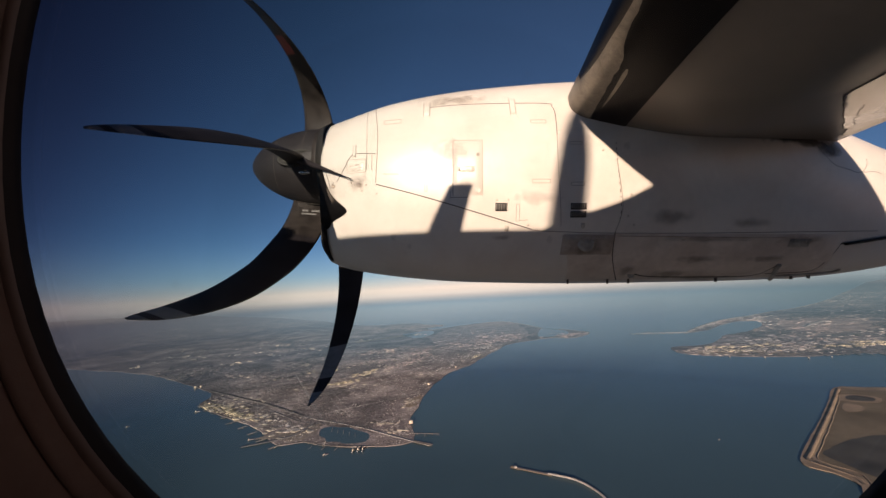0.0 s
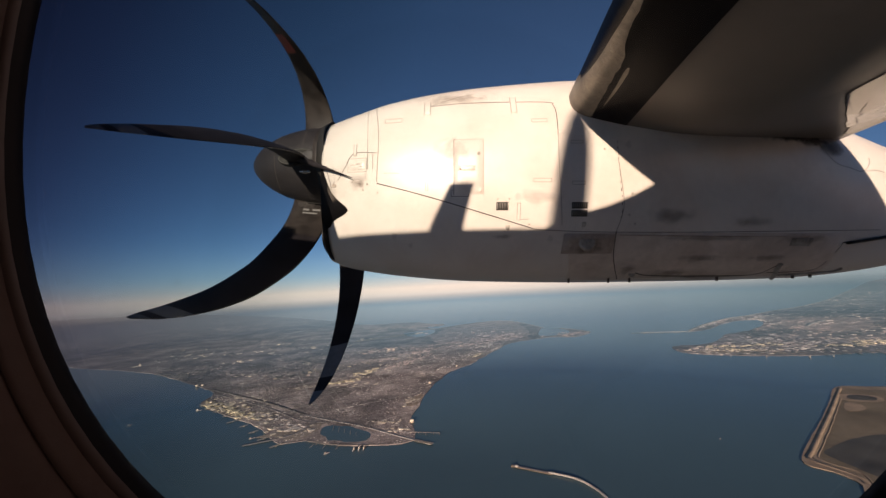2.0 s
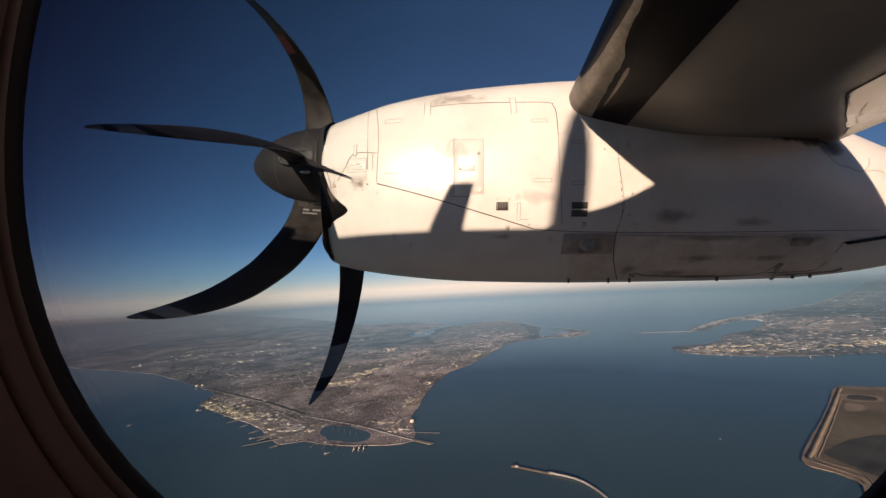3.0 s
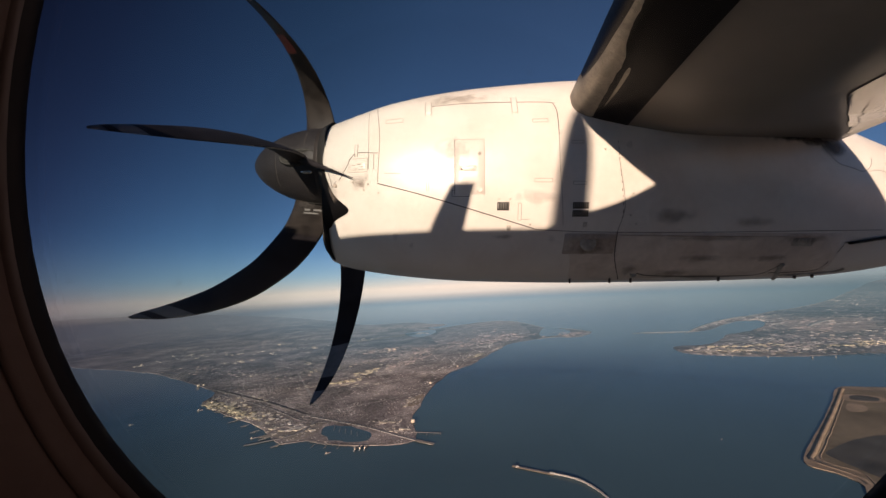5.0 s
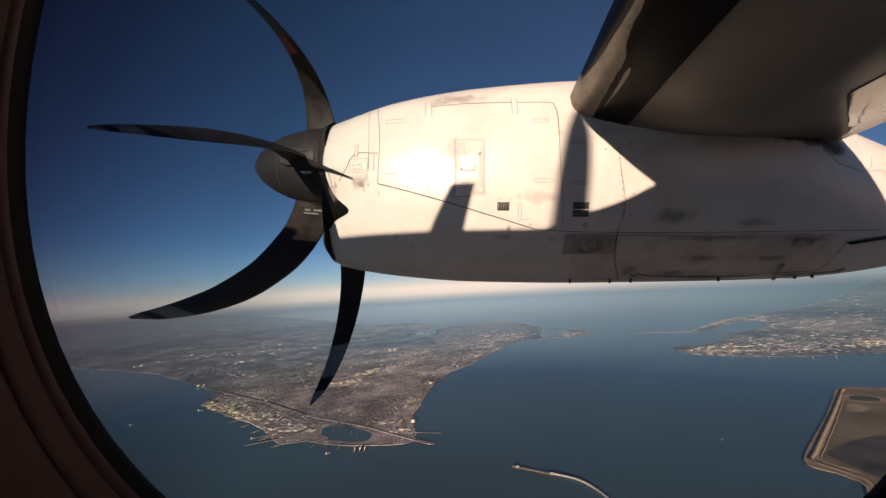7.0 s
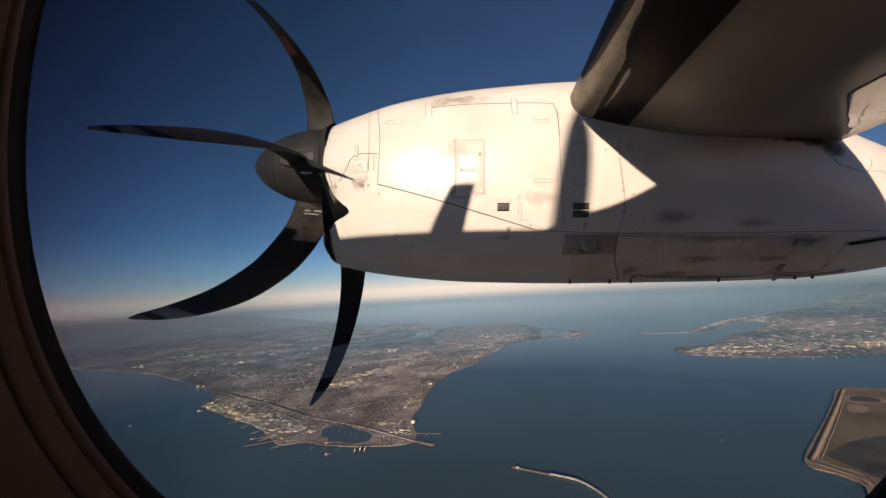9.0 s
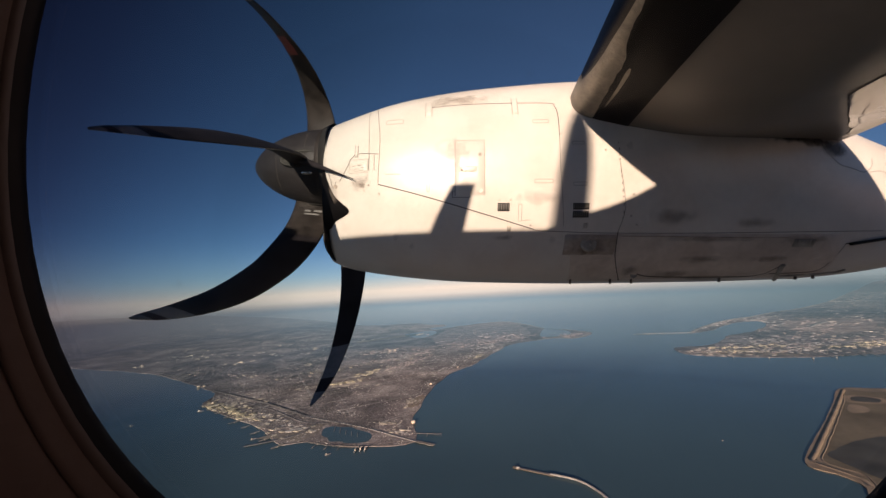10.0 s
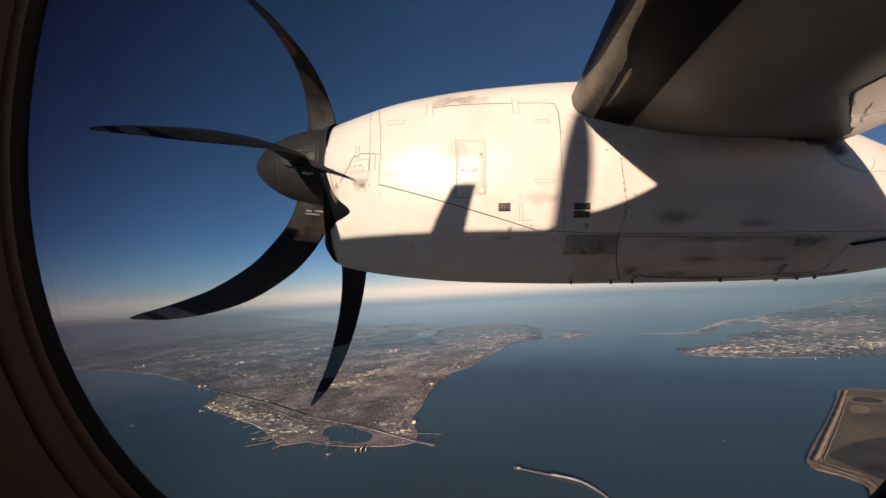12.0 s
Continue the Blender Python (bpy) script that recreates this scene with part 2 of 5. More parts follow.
def spline(pts, step, closed=False):
    """Points along a smooth curve through pts."""
    p = [Vector(q) for q in pts]
    n, out = len(p), []
    for i in range(n if closed else n - 1):
        a, b = p[i], p[(i + 1) % n]
        z = p[(i - 1) % n] if closed or i else a
        c = p[(i + 2) % n] if closed or i + 2 < n else b
        k = max(2, int((b - a).length / step))
        for j in range(k):
            t = j / k
            out.append(0.5 * ((2 * a) + (b - z) * t + (2 * z - 5 * a + 4 * b - c) * t * t + (3 * a - z - 3 * b + c) * t ** 3))
    if not closed:
        out.append(p[-1])
    return out


def tube(path, r, k=10):
    """A round bar of radius r along path."""
    rings = []
    for i, p in enumerate(path):
        d = (path[min(i + 1, len(path) - 1)] - path[max(i - 1, 0)]).normalized()
        u = d.cross(Vector((0, 0, 1))).normalized()
        w = d.cross(u)
        rings.append([p + u * (r * math.cos(a)) + w * (r * math.sin(a)) for a in [2 * math.pi * j / k for j in range(k)]])
    return loft(rings)


def smooth_at(x, table):
    """Monotone smooth interpolation of rows (x, a, b, ...)."""
    xs = [r[0] for r in table]
    x = min(max(x, xs[0]), xs[-1])
    i = min(max(np.searchsorted(xs, x) - 1, 0), len(xs) - 2)
    h = xs[i + 1] - xs[i]
    t = (x - xs[i]) / h
    res = []
    for c in range(1, len(table[0])):
        def slope(j):
            if j == 0 or j == len(xs) - 1:
                k = 0 if j == 0 else j - 1
                return (table[k + 1][c] - table[k][c]) / (xs[k + 1] - xs[k])
            return (table[j + 1][c] - table[j - 1][c]) / (xs[j + 1] - xs[j - 1])
        a, b = table[i][c], table[i + 1][c]
        res.append((2 * t**3 - 3 * t**2 + 1) * a + (t**3 - 2 * t**2 + t) * h * slope(i) + (3 * t**2 - 2 * t**3) * b + (t**3 - t**2) * h * slope(i + 1))
    return res


# ---- the engine nacelle ----
HUB_Y, HUB_Z, DISC_X = 3.30, 0.76, -1.237
# x, top, bottom, half width
NACELLE = [
    (-0.985, 1.125, -0.125, 0.43), (-0.84, 1.175, -0.18, 0.49), (-0.43, 1.305, -0.245, 0.58), (0.08, 1.40, -0.29, 0.64), (0.60, 1.455, -0.305, 0.67),
    (1.10, 1.49, -0.31, 0.68), (1.60, 1.50, -0.305, 0.68), (2.65, 1.40, -0.285, 0.67), (3.40, 1.09, -0.245, 0.57), (4.00, 0.88, -0.16, 0.46),
    (5.20, 0.55, 0.08, 0.26), (6.10, 0.38, 0.26, 0.06),
]


def nacelle_ring(x, k=72, grow=0.0):
    top, bot, w = smooth_at(x, NACELLE)
    zc, h, w, n = (top + bot) / 2, (top - bot) / 2 + grow, w + grow, 2.35
    ring = []
    for j in range(k):
        a = 2 * math.pi * j / k
        c, s = math.cos(a), math.sin(a)
        ring.append((x, HUB_Y + w * math.copysign(abs(c) ** (2 / n), c), zc + h * math.copysign(abs(s) ** (2 / n), s)))
    return ring


def nacelle_side(x, z, out=0.0):
    """The point of the nacelle's inboard side at x and height z, out metres proud of it."""
    top, bot, w = smooth_at(x, NACELLE)
    zc, h, n = (top + bot) / 2, (top - bot) / 2, 2.35
    s = min(0.999, abs((z - zc) / h))
    return Vector((x, HUB_Y - w * (1 - s ** n) ** (1 / n) - out, z))


def seam(points, width, mat, parent, name="panel_seam", out=0.0015, step=0.04):
    """A narrow strip that follows the nacelle's inboard side along points (x, z)."""
    width *= 0.62
    path = spline([(x, z, 0) for x, z in points], step)
    verts, faces = [], []
    for i, p in enumerate(path):
        d = (path[min(i + 1, len(path) - 1)] - path[max(i - 1, 0)]).normalized()
        nx, nz = -d.y, d.x
        for side, o in ((-0.5, out * 0.3), (-0.3, out), (0.3, out), (0.5, out * 0.3)):
            verts.append(nacelle_side(p.x + nx * width * side, p.y + nz * width * side, o))
    for i in range(len(path) - 1):
        for j in range(3):
            a = i * 4 + j
            faces.append((a, a + 1, a + 5, a + 4))
    return part(name, verts, faces, mat, parent)


def plate(x0, x1, z0, z1, mat, parent, name, out=0.003, label="", n=8, shear=0.0, m=6):
    """A thin plate that hugs the nacelle's side, with its edges turned in."""
    verts, faces = [], []
    for i in range(n + 1):
        for j in range(m + 1):
            x, z = x0 + (x1 - x0) * i / n, z0 + (z1 - z0) * j / m
            edge = i in (0, n) or j in (0, m)
            verts.append(nacelle_side(x + shear * (j / m - 0.5), z, -0.001 if edge else out))
    eps = 0.004
    for i in range(n + 1):
        for j in range(m + 1):
            if 0 < i < n and 0 < j < m:
                x = x0 + (x1 - x0) * i / n
                z = z0 + (z1 - z0) * j / m
                if i == 1: x = x0 + math.copysign(eps, x1 - x0)
                if i == n - 1: x = x1 - math.copysign(eps, x1 - x0)
                if j == 1: z = z0 + math.copysign(eps, z1 - z0)
                if j == m - 1: z = z1 - math.copysign(eps, z1 - z0)
                verts[i * (m + 1) + j] = nacelle_side(x + shear * (j / m - 0.5), z, out)
    for i in range(n):
        for j in range(m):
            a = i * (m + 1) + j
            faces.append((a, a + 1, a + m + 2, a + m + 1))
    return part(name, verts, faces, mat, parent, label)


def smudge(x0, x1, z0, z1, mat, parent, name="oil_smudge", shear=0.0, n=12, m=8, out=0.0065):
    """A film of dirt that hugs the nacelle's side."""
    verts = [nacelle_side(x0 + (x1 - x0) * i / n + shear * (j / m - 0.5), z0 + (z1 - z0) * j / m, out) for i in range(n + 1) for j in range(m + 1)]
    faces = [(a, a + 1, a + m + 2, a + m + 1) for i in range(n) for a in range(i * (m + 1), i * (m + 1) + m)]
    return part(name, verts, faces, mat, parent)


def outline(x0, x1, z0, z1, width, mat, parent, name="slot_outline"):
    """The thin seam round a small rectangular cover."""
    for pts in (((x0, z0), (x1, z0)), ((x1, z0), (x1, z1)), ((x1, z1), (x0, z1)), ((x0, z1), (x0, z0))):
        seam(pts, width, mat, parent, name)


def knob(x, z, r, mat, parent, name, label=""):
    """A round fastener or filler cap with a raised rim."""
    c = nacelle_side(x, z, 0.0)
    rings = [[(c.x + q * math.cos(a), c.y - d, c.z + q * math.sin(a)) for a in [2 * math.pi * i / 16 for i in range(16)]]
             for q, d in ((r, 0.0), (r * 0.95, 0.008), (r * 0.75, 0.010), (r * 0.6, 0.006), (r * 0.1, 0.007))]
    return part(name, *loft(rings), mat, parent, label)


def build_nacelle():
    th = base("engine_nacelle", "white-painted turboprop engine nacelle with stained lower cowling, under the wing", "engine nacelle")
    xs = [-0.985, -0.965, -0.93] + [-0.9 + 7.0 * i / 80 for i in range(81)]
    part("cowling", *loft([nacelle_ring(x) for x in xs]), PAINT, th)
    # dark rubber lip of the chin intake and the mouth inside it
    lip = []
    for dx, g in ((0.012, 0.004), (-0.004, 0.006), (-0.03, -0.004), (-0.045, -0.03), (-0.03, -0.05), (0.0, -0.055)):
        ring = []
        for a in [math.pi * (1.06 + 0.88 * i / 32) for i in range(33)]:
            c, s = math.cos(a), math.sin(a)
            w, h = 0.43 + g, 0.43 + g
            ring.append((-0.945 + dx, HUB_Y + w * math.copysign(abs(c) ** 0.8, c), 0.31 + h * math.copysign(abs(s) ** 0.8, s)))
        lip.append(ring)
    part("intake_lip", *loft(lip, closed=False, cap=(False, False)), BOOT, th, "black rubber intake lip")
    mouth = [[(-1.003 - d, HUB_Y + 0.36 * k * math.cos(a), 0.12 + 0.20 * k * math.sin(a)) for a in [2 * math.pi * i / 28 for i in range(28)]] for d, k in ((0.0, 1.0), (0.004, 0.97))]
    part("intake_mouth", *loft(mouth), GRILLE, th, "dark intake mouth")
    # black sheet laid on the cowl in place of the dark gap to the spinner, running out into a point above the intake
    rim = [(-0.984, 0.70), (-0.966, 0.648), (-0.937, 0.562), (-0.889, 0.458), (-0.829, 0.388), (-0.767, 0.337), (-0.749, 0.301), (-0.785, 0.270), (-0.845, 0.242), (-0.885, 0.215), (-0.91, 0.175), (-0.984, 0.16)]
    curve = [(p.x, p.y) for p in spline([(x, z, 0) for x, z in rim], 0.02)]
    verts, faces = [], []
    for x, z in curve:
        verts += [nacelle_side(x, z, 0.004), nacelle_side((x - 0.984) / 2, z * 0.8 + 0.072, 0.010), nacelle_side(-0.984, z * 0.6 + 0.144, 0.012)]
    for i in range(len(curve) - 1):
        for j in (0, 1):
            faces.append((3 * i + j, 3 * i + j + 1, 3 * i + j + 4, 3 * i + j + 3))
    part("gap_sheet", verts, faces, BOOT, th, "black sheet in place of the dark gap between spinner and intake")
    ring = [[(x, HUB_Y + r * math.cos(a), HUB_Z + r * math.sin(a)) for a in [2 * math.pi * i / 56 for i in range(56)]]
            for x, r in ((-1.045, 0.33), (-1.045, 0.375), (-0.98, 0.40))]
    part("spinner_gap_ring", *loft(ring, cap=(True, False)), GRILLE, th)
    # large cowl door with its seams, hinges, latches
    seam([(-0.555, 1.20), (-0.50, 0.90), (-0.508, 0.52)], 0.010, SEAM_SOFT, th)
    seam([(-0.508, 0.508), (-0.24, 0.435), (0.03, 0.356), (0.36, 0.255), (0.69, 0.155)], 0.012, SEAM, th)
    seam([(-0.094, 1.137), (0.2, 1.15), (0.80, 1.138), (0.85, 1.11), (0.87, 1.05), (0.871, 0.86)], 0.009, SEAM, th)
    seam([(0.871, 0.86), (0.875, 0.60), (0.909, 0.18)], 0.007, SEAM_SOFT, th)
    seam([(-0.09, 1.14), (0.12, 1.22), (0.26, 1.255)], 0.007, SEAM_SOFT, th)
    seam([(-0.62, 1.18), (-0.59, 0.90), (-0.582, 0.62)], 0.007, SEAM_SOFT, th)
    seam([(-0.828, 0.545), (-0.76, 0.66), (-0.70, 0.755), (-0.511, 0.748)], 0.009, SEAM, th)
    seam([(-0.582, 0.74), (-0.585, 0.62)], 0.012, SEAM_SOFT, th)
    seam([(-0.54, 0.74), (-0.54, 0.62)], 0.010, SEAM_SOFT, th)
    seam([(-0.93, 0.62), (-0.905, 0.55), (-0.885, 0.49), (-0.86, 0.54)], 0.008, SEAM, th)
    seam([(1.31, 0.68), (1.345, 0.467), (1.364, 0.301), (1.327, 0.134)], 0.008, SEAM_SOFT, th)
    seam([(1.327, 0.134), (1.345, -0.04), (1.42, -0.18), (1.50, -0.26)], 0.012, SEAM, th, out=0.005)
    seam([(0.69, 0.150), (0.90, 0.138), (1.32, 0.128), (2.2, 0.13), (3.45, 0.15)], 0.007, SEAM, th)
    seam([(1.36, 0.105), (2.2, 0.095), (2.65, 0.095)], 0.014, GRIME_DARK, th, out=0.005)
    seam([(3.16, 0.05), (3.48, 0.085), (3.9, 0.12)], 0.014, SEAM, th)
    seam([(3.16, 0.05), (3.13, -0.12)], 0.010, SEAM, th)
    seam([(1.60, -0.20), (1.75, -0.225), (2.2, -0.23), (2.62, -0.22), (2.70, -0.17), (2.74, -0.12)], 0.014, SEAM, th, "exhaust_seam", out=0.005)
    seam([(2.72, -0.20), (3.0, -0.19), (3.12, -0.17), (3.13, -0.10)], 0.012, SEAM, th, out=0.005)
    door = plate(0.09, 0.311, 0.41, 0.83, PAINT_PANEL, th, "access_door", 0.004)
    seam([(0.089, 0.83), (0.0885, 0.6), (0.089, 0.41)], 0.007, SEAM, th)
    seam([(0.312, 0.83), (0.312, 0.41)], 0.005, SEAM_SOFT, th)
    seam([(0.09, 0.832), (0.31, 0.830)], 0.005, SEAM_SOFT, th)
    plate(0.12, 0.255, 0.585, 0.632, PAINT_PANEL, th, "placard", 0.0055, "small grey placard with unreadable lines")
    for x0, x1, z0, z1 in ((0.130, 0.150, 0.590, 0.612), (0.158, 0.182, 0.588, 0.600), (0.188, 0.235, 0.600, 0.606), (0.165, 0.205, 0.610, 0.617), (0.200, 0.240, 0.586, 0.592)):
        plate(x0, x1, z0, z1, SEAM_SOFT, th, "placard_bar", 0.007, n=3, m=3)
    for x, z in ((1.075, 0.184), (0.50, 0.16)):
        plate(x - 0.016, x + 0.016, z - 0.02, z + 0.02, GRIME, th, "latch", 0.007, n=4, m=4)
    plate(-0.735, -0.60, 0.615, 0.69, PAINT_PANEL, th, "placard", 0.003, "faded warning placard")
    for x0, x1, z0, z1 in ((-0.725, -0.69, 0.655, 0.665), (-0.68, -0.64, 0.66, 0.672), (-0.715, -0.66, 0.632, 0.640), (-0.65, -0.615, 0.640, 0.650), (-0.705, -0.675, 0.618, 0.624), (-0.665, -0.625, 0.620, 0.628)):
        plate(x0, x1, z0, z1, SEAM_SOFT, th, "placard_bar", 0.005, n=3, m=3)
    for x0, x1, z0, z1 in ((-0.14, -0.09, 1.05, 1.19), (0.532, 0.575, 1.04, 1.195), (-0.70, -0.675, 0.73, 0.83)):
        plate(x0, x1, z0, z1, PAINT_PANEL, th, "hinge", 0.008)
        seam([(x0, z0), (x0, z1)], 0.006, SEAM, th)
        seam([(x1, z0), (x1, z1)], 0.006, SEAM, th)
    for x0, x1, z0, z1 in ((-0.454, -0.317, 0.999, 1.035), (0.679, 0.795, 0.962, 0.988), (0.963, 1.054, 0.790, 0.812), (0.683, 0.817, 0.500, 0.527), (0.971, 1.068, 0.481, 0.505),
                           (-0.125, -0.108, 0.443, 0.576), (0.566, 0.590, 0.218, 0.343)):
        outline(x0, x1, z0, z1, 0.006, SEAM_SOFT, th)
    seam([(-0.45, 0.585), (-0.325, 0.581)], 0.006, SEAM_SOFT, th)
    seam([(0.59, 0.222), (0.657, 0.226)], 0.006, SEAM_SOFT, th)
    # rivets along the frame behind the vents, fasteners along the door
    for i in range(13):
        f = i / 12
        x, z = smooth_at(f, [(0.0, 1.308, 0.80), (0.5, 1.327, 0.55), (0.9, 1.355, 0.30), (1.0, 1.350, 0.24)])
        plate(x - 0.003, x + 0.003, z - 0.008 - 0.006 * (i % 3), z + 0.008, SEAM, th, "rivet_row", 0.003, n=3, m=3)
    for x, z in ((-0.62, 0.46), (-0.50, 0.435), (-0.71, 0.525), (-0.585, 0.505), (0.50, 0.215), (0.42, 0.375), (0.505, 0.375), (1.21, 0.745), (1.41, 0.255), (1.42, 0.415), (0.66, 0.185), (1.46, 0.19)):
        knob(x, z, 0.007, GRIME, th, "fastener")
    knob(0.276, 0.718, 0.014, GRIME, th, "door_latch", "small round door latch")
    knob(0.278, 0.445, 0.021, PAINT_PANEL, th, "door_cap", "white round door cap")
    knob(-0.862, 0.505, 0.016, GRIME_DARK, th, "cowl_latch", "worn brown cowl latch")
    knob(0.885, 0.878, 0.013, PAINT_PANEL, th, "door_latch")
    knob(1.579, -0.207, 0.030, GRIME, th, "drain_port", "small round drain port in a dirty ring")
    outline(0.068, 0.20, 0.396, 0.444, 0.006, SEAM, th)
    outline(0.115, 0.25, 0.577, 0.628, 0.005, SEAM, th, "placard_edge")
    outline(-0.745, -0.592, 0.604, 0.712, 0.005, SEAM_SOFT, th, "placard_edge")
    # dirt films: round the intake, below the vents, along the lower cowl and in the corner under the wing
    for layer, (x0, x1, z0, z1, mat, shear) in enumerate((
            (-0.98, -0.80, 0.30, 0.56, DUST, 0.0), (-0.80, -0.50, 0.40, 0.66, DUST, 0.0), (-0.72, -0.56, 0.44, 0.56, OIL, 0.0), (-0.10, 0.25, 0.52, 0.95, GLOVE, 0.1), (0.45, 0.98, 0.30, 0.48, GLOVE, 0.0),
            (-0.20, 0.40, 1.10, 1.30, DUST, 0.3), (0.90, 1.36, -0.09, 0.125, OIL, 0.0), (1.02, 1.24, -0.03, 0.12, OIL, 0.0), (1.40, 1.62, -0.26, -0.08, OIL, 0.0), (1.62, 2.12, -0.28, -0.13, OIL, -0.08),
            (1.60, 2.75, -0.29, -0.19, OIL, 0.0), (1.36, 2.7, 0.04, 0.125, OIL, 0.0), (1.75, 2.35, -0.13, -0.02, DUST, 0.0), (2.45, 3.12, 0.02, 0.14, OIL, 0.0),
            (2.25, 3.02, 0.775, 0.90, SOOT, 0.0), (2.55, 3.06, 0.74, 0.90, SOOT, 0.0), (2.84, 3.10, 0.66, 0.88, SOOT, -0.14),
            (0.30, 0.62, 0.06, 0.13, OIL, 0.0),
            (1.40, 2.05, 0.135, 0.36, OIL, 0.0), (2.07, 2.62, 0.135, 0.27, DUST, 0.0),
            (2.30, 2.9, -0.12, -0.02, OIL, 0.0))):
        smudge(x0, x1, z0, z1, mat, th, shear=shear, out=0.0065 + 0.0004 * (layer % 6))
    # drain pipe and its long tube under the tail of the cowl
    for name, pts, r in (("drain_pipe", [(2.93, -0.262), (2.80, -0.205), (2.745, -0.150), (2.74, -0.12)], 0.016), ("drain_tube", [(2.86, -0.222), (3.05, -0.212), (3.25, -0.20), (3.34, -0.19), (3.37, -0.165)], 0.010),
                         ("strut_rod", [(3.187, 0.046), (3.36, 0.07), (3.56, 0.098)], 0.012)):
        path = spline([nacelle_side(x, z, 0.012) for x, z in pts], 0.05)
        part(name, *tube(path, r), BOOT if name == "strut_rod" else GRIME, th)
    outline(2.738, 2.83, -0.134, 0.015, 0.008, SEAM_SOFT, th)
    for way, wide in (([(2.851, 0.818), (2.98, 0.668), (3.081, 0.628), (3.274, 0.605), (3.348, 0.708)], 0.006), ([(3.274, 0.605), (3.35, 0.61), (3.47, 0.585)], 0.005)):
        jag = [(p.x + random.uniform(-0.012, 0.012), p.y + random.uniform(-0.012, 0.012)) for p in spline([(x, z, 0) for x, z in way], 0.05)]
        seam(jag, wide, SEAM, th, "crack_line", step=0.02)
    # louvred vents
    for x0, x1, z0, z1, rows, cols in ((0.408, 0.499, 0.29, 0.353, 1, 5), (0.972, 1.094, 0.302, 0.351, 1, 8), (0.972, 1.094, 0.243, 0.292, 1, 8), (2.70, 2.88, 0.02, 0.085, 1, 6)):
        vent = plate(x0, x1, z0, z1, GRIME if x0 > 2 else GRILLE, th, "vent", 0.006, "dark louvred vent")
        for i in range(cols):
            x = x0 + (x1 - x0) * (i + 0.5) / cols
            plate(x - 0.002, x + 0.002, z0 + 0.006, z1 - 0.006, GRIME, vent, "slat", 0.009, n=3, m=3)
    plate(1.00, 3.16, -0.270, 0.122, OILY, th, "lower_cowl_panel", 0.0022, "beige oil-stained lower cowl panel", n=70, m=22, shear=-0.12)
    plate(0.93, 1.33, -0.04, 0.115, GRIME_DARK, th, "service_panel", 0.005, "brown oil-stained service panel", n=12)
    c = nacelle_side(1.118, 0.048, 0.0)
    port = [[(c.x + r * math.cos(a), c.y - d, c.z + r * math.sin(a)) for a in [2 * math.pi * i / 20 for i in range(20)]]
            for r, d in ((0.065, 0.0), (0.06, 0.014), (0.045, 0.02), (0.03, 0.012), (0.012, 0.03))]
    part("filler_port", *loft(port), GRIME, th, "round oil filler port")
    for x in (1.08, 1.42, 1.6, 2.35, 3.0, 3.15):
        v, f = box(x - 0.005, x + 0.006, HUB_Y - 0.30, HUB_Y - 0.28, smooth_at(x, NACELLE)[1] + 0.018, smooth_at(x, NACELLE)[1] + 0.08)
        part("drain_mast", v, f, SEAM, th)
    return th


build_nacelle()


# ---- propellers ----
def blade_rings(turns, r0, r1, u0, u1, wide, sweep, n=14, k=14):
    """Rings of a blade, its bend fitted to the camera's view, between the fractions u0 and u1 of its length; turns are
    its angles about the hub from root to tip.
    """
    turn_rows, wide_rows = [(i / 4, a) for i, a in enumerate(turns)], [(i / 2, w) for i, w in enumerate(wide)]
    rings = []
    for i in range(n + 1):
        u = u0 + (u1 - u0) * i / n
        r = r0 + (r1 - r0) * u
        phi = radians(smooth_at(u, turn_rows)[0])
        chord = smooth_at(u, [(0, 0.26), (0.12, 0.30), (0.35, 0.31), (0.62, 0.26), (0.80, 0.195), (0.91, 0.13), (0.97, 0.075), (1.0, 0.02)])[0] * smooth_at(u, wide_rows)[0]
        thick = smooth_at(u, [(0, 0.11), (0.2, 0.055), (0.6, 0.028), (1.0, 0.010)])[0]
        beta = radians(smooth_at(u, [(0, 80), (0.3, 72), (0.7, 66), (1.0, 62)])[0])
        er = Vector((0, math.cos(phi), math.sin(phi)))
        et = Vector((0, -math.sin(phi), math.cos(phi)))
        cdir = math.sin(beta) * Vector((1, 0, 0)) + math.cos(beta) * et
        ndir = cdir.cross(er)
        ring = []
        for j in range(k):
            a = 2 * math.pi * j / k
            s = math.cos(a)
            ring.append(er * r + cdir * (chord * 0.5 * s + chord * 0.06 + sweep * u * u) + ndir * (thick * 0.5 * math.sin(a) * (1.0 - 0.35 * s)))
        rings.append(ring)
    return rings


CABIN_SIDE = Vector((-DISC_X, -HUB_Y, -HUB_Z))


def blade_mark(turns, r1, wide, sweep, u0, u1, s0, s1, mat, parent, name, label="", n=6, lift=0.004):
    """A painted mark on the side of a blade that faces the cabin, between the chord fractions s0 and s1."""
    verts = []
    for i in range(n + 1):
        ring = blade_rings(turns, 0.30, r1, u0 + (u1 - u0) * i / n, 1.0, wide, sweep, 1, 40)[0]
        sides = [ring[j] for j in range(21)], [ring[-j] for j in range(21)]
        half = min(sides, key=lambda side: sum((p - CABIN_SIDE).length for p in side))
        for s in (s0, (s0 + s1) / 2, s1):
            verts.append(half[round(20 * s)] + (CABIN_SIDE - half[round(20 * s)]).normalized() * lift)
    return part(name, verts, [(a, a + 1, a + 4, a + 3) for i in range(n) for a in (3 * i, 3 * i + 1)], mat, parent, label)


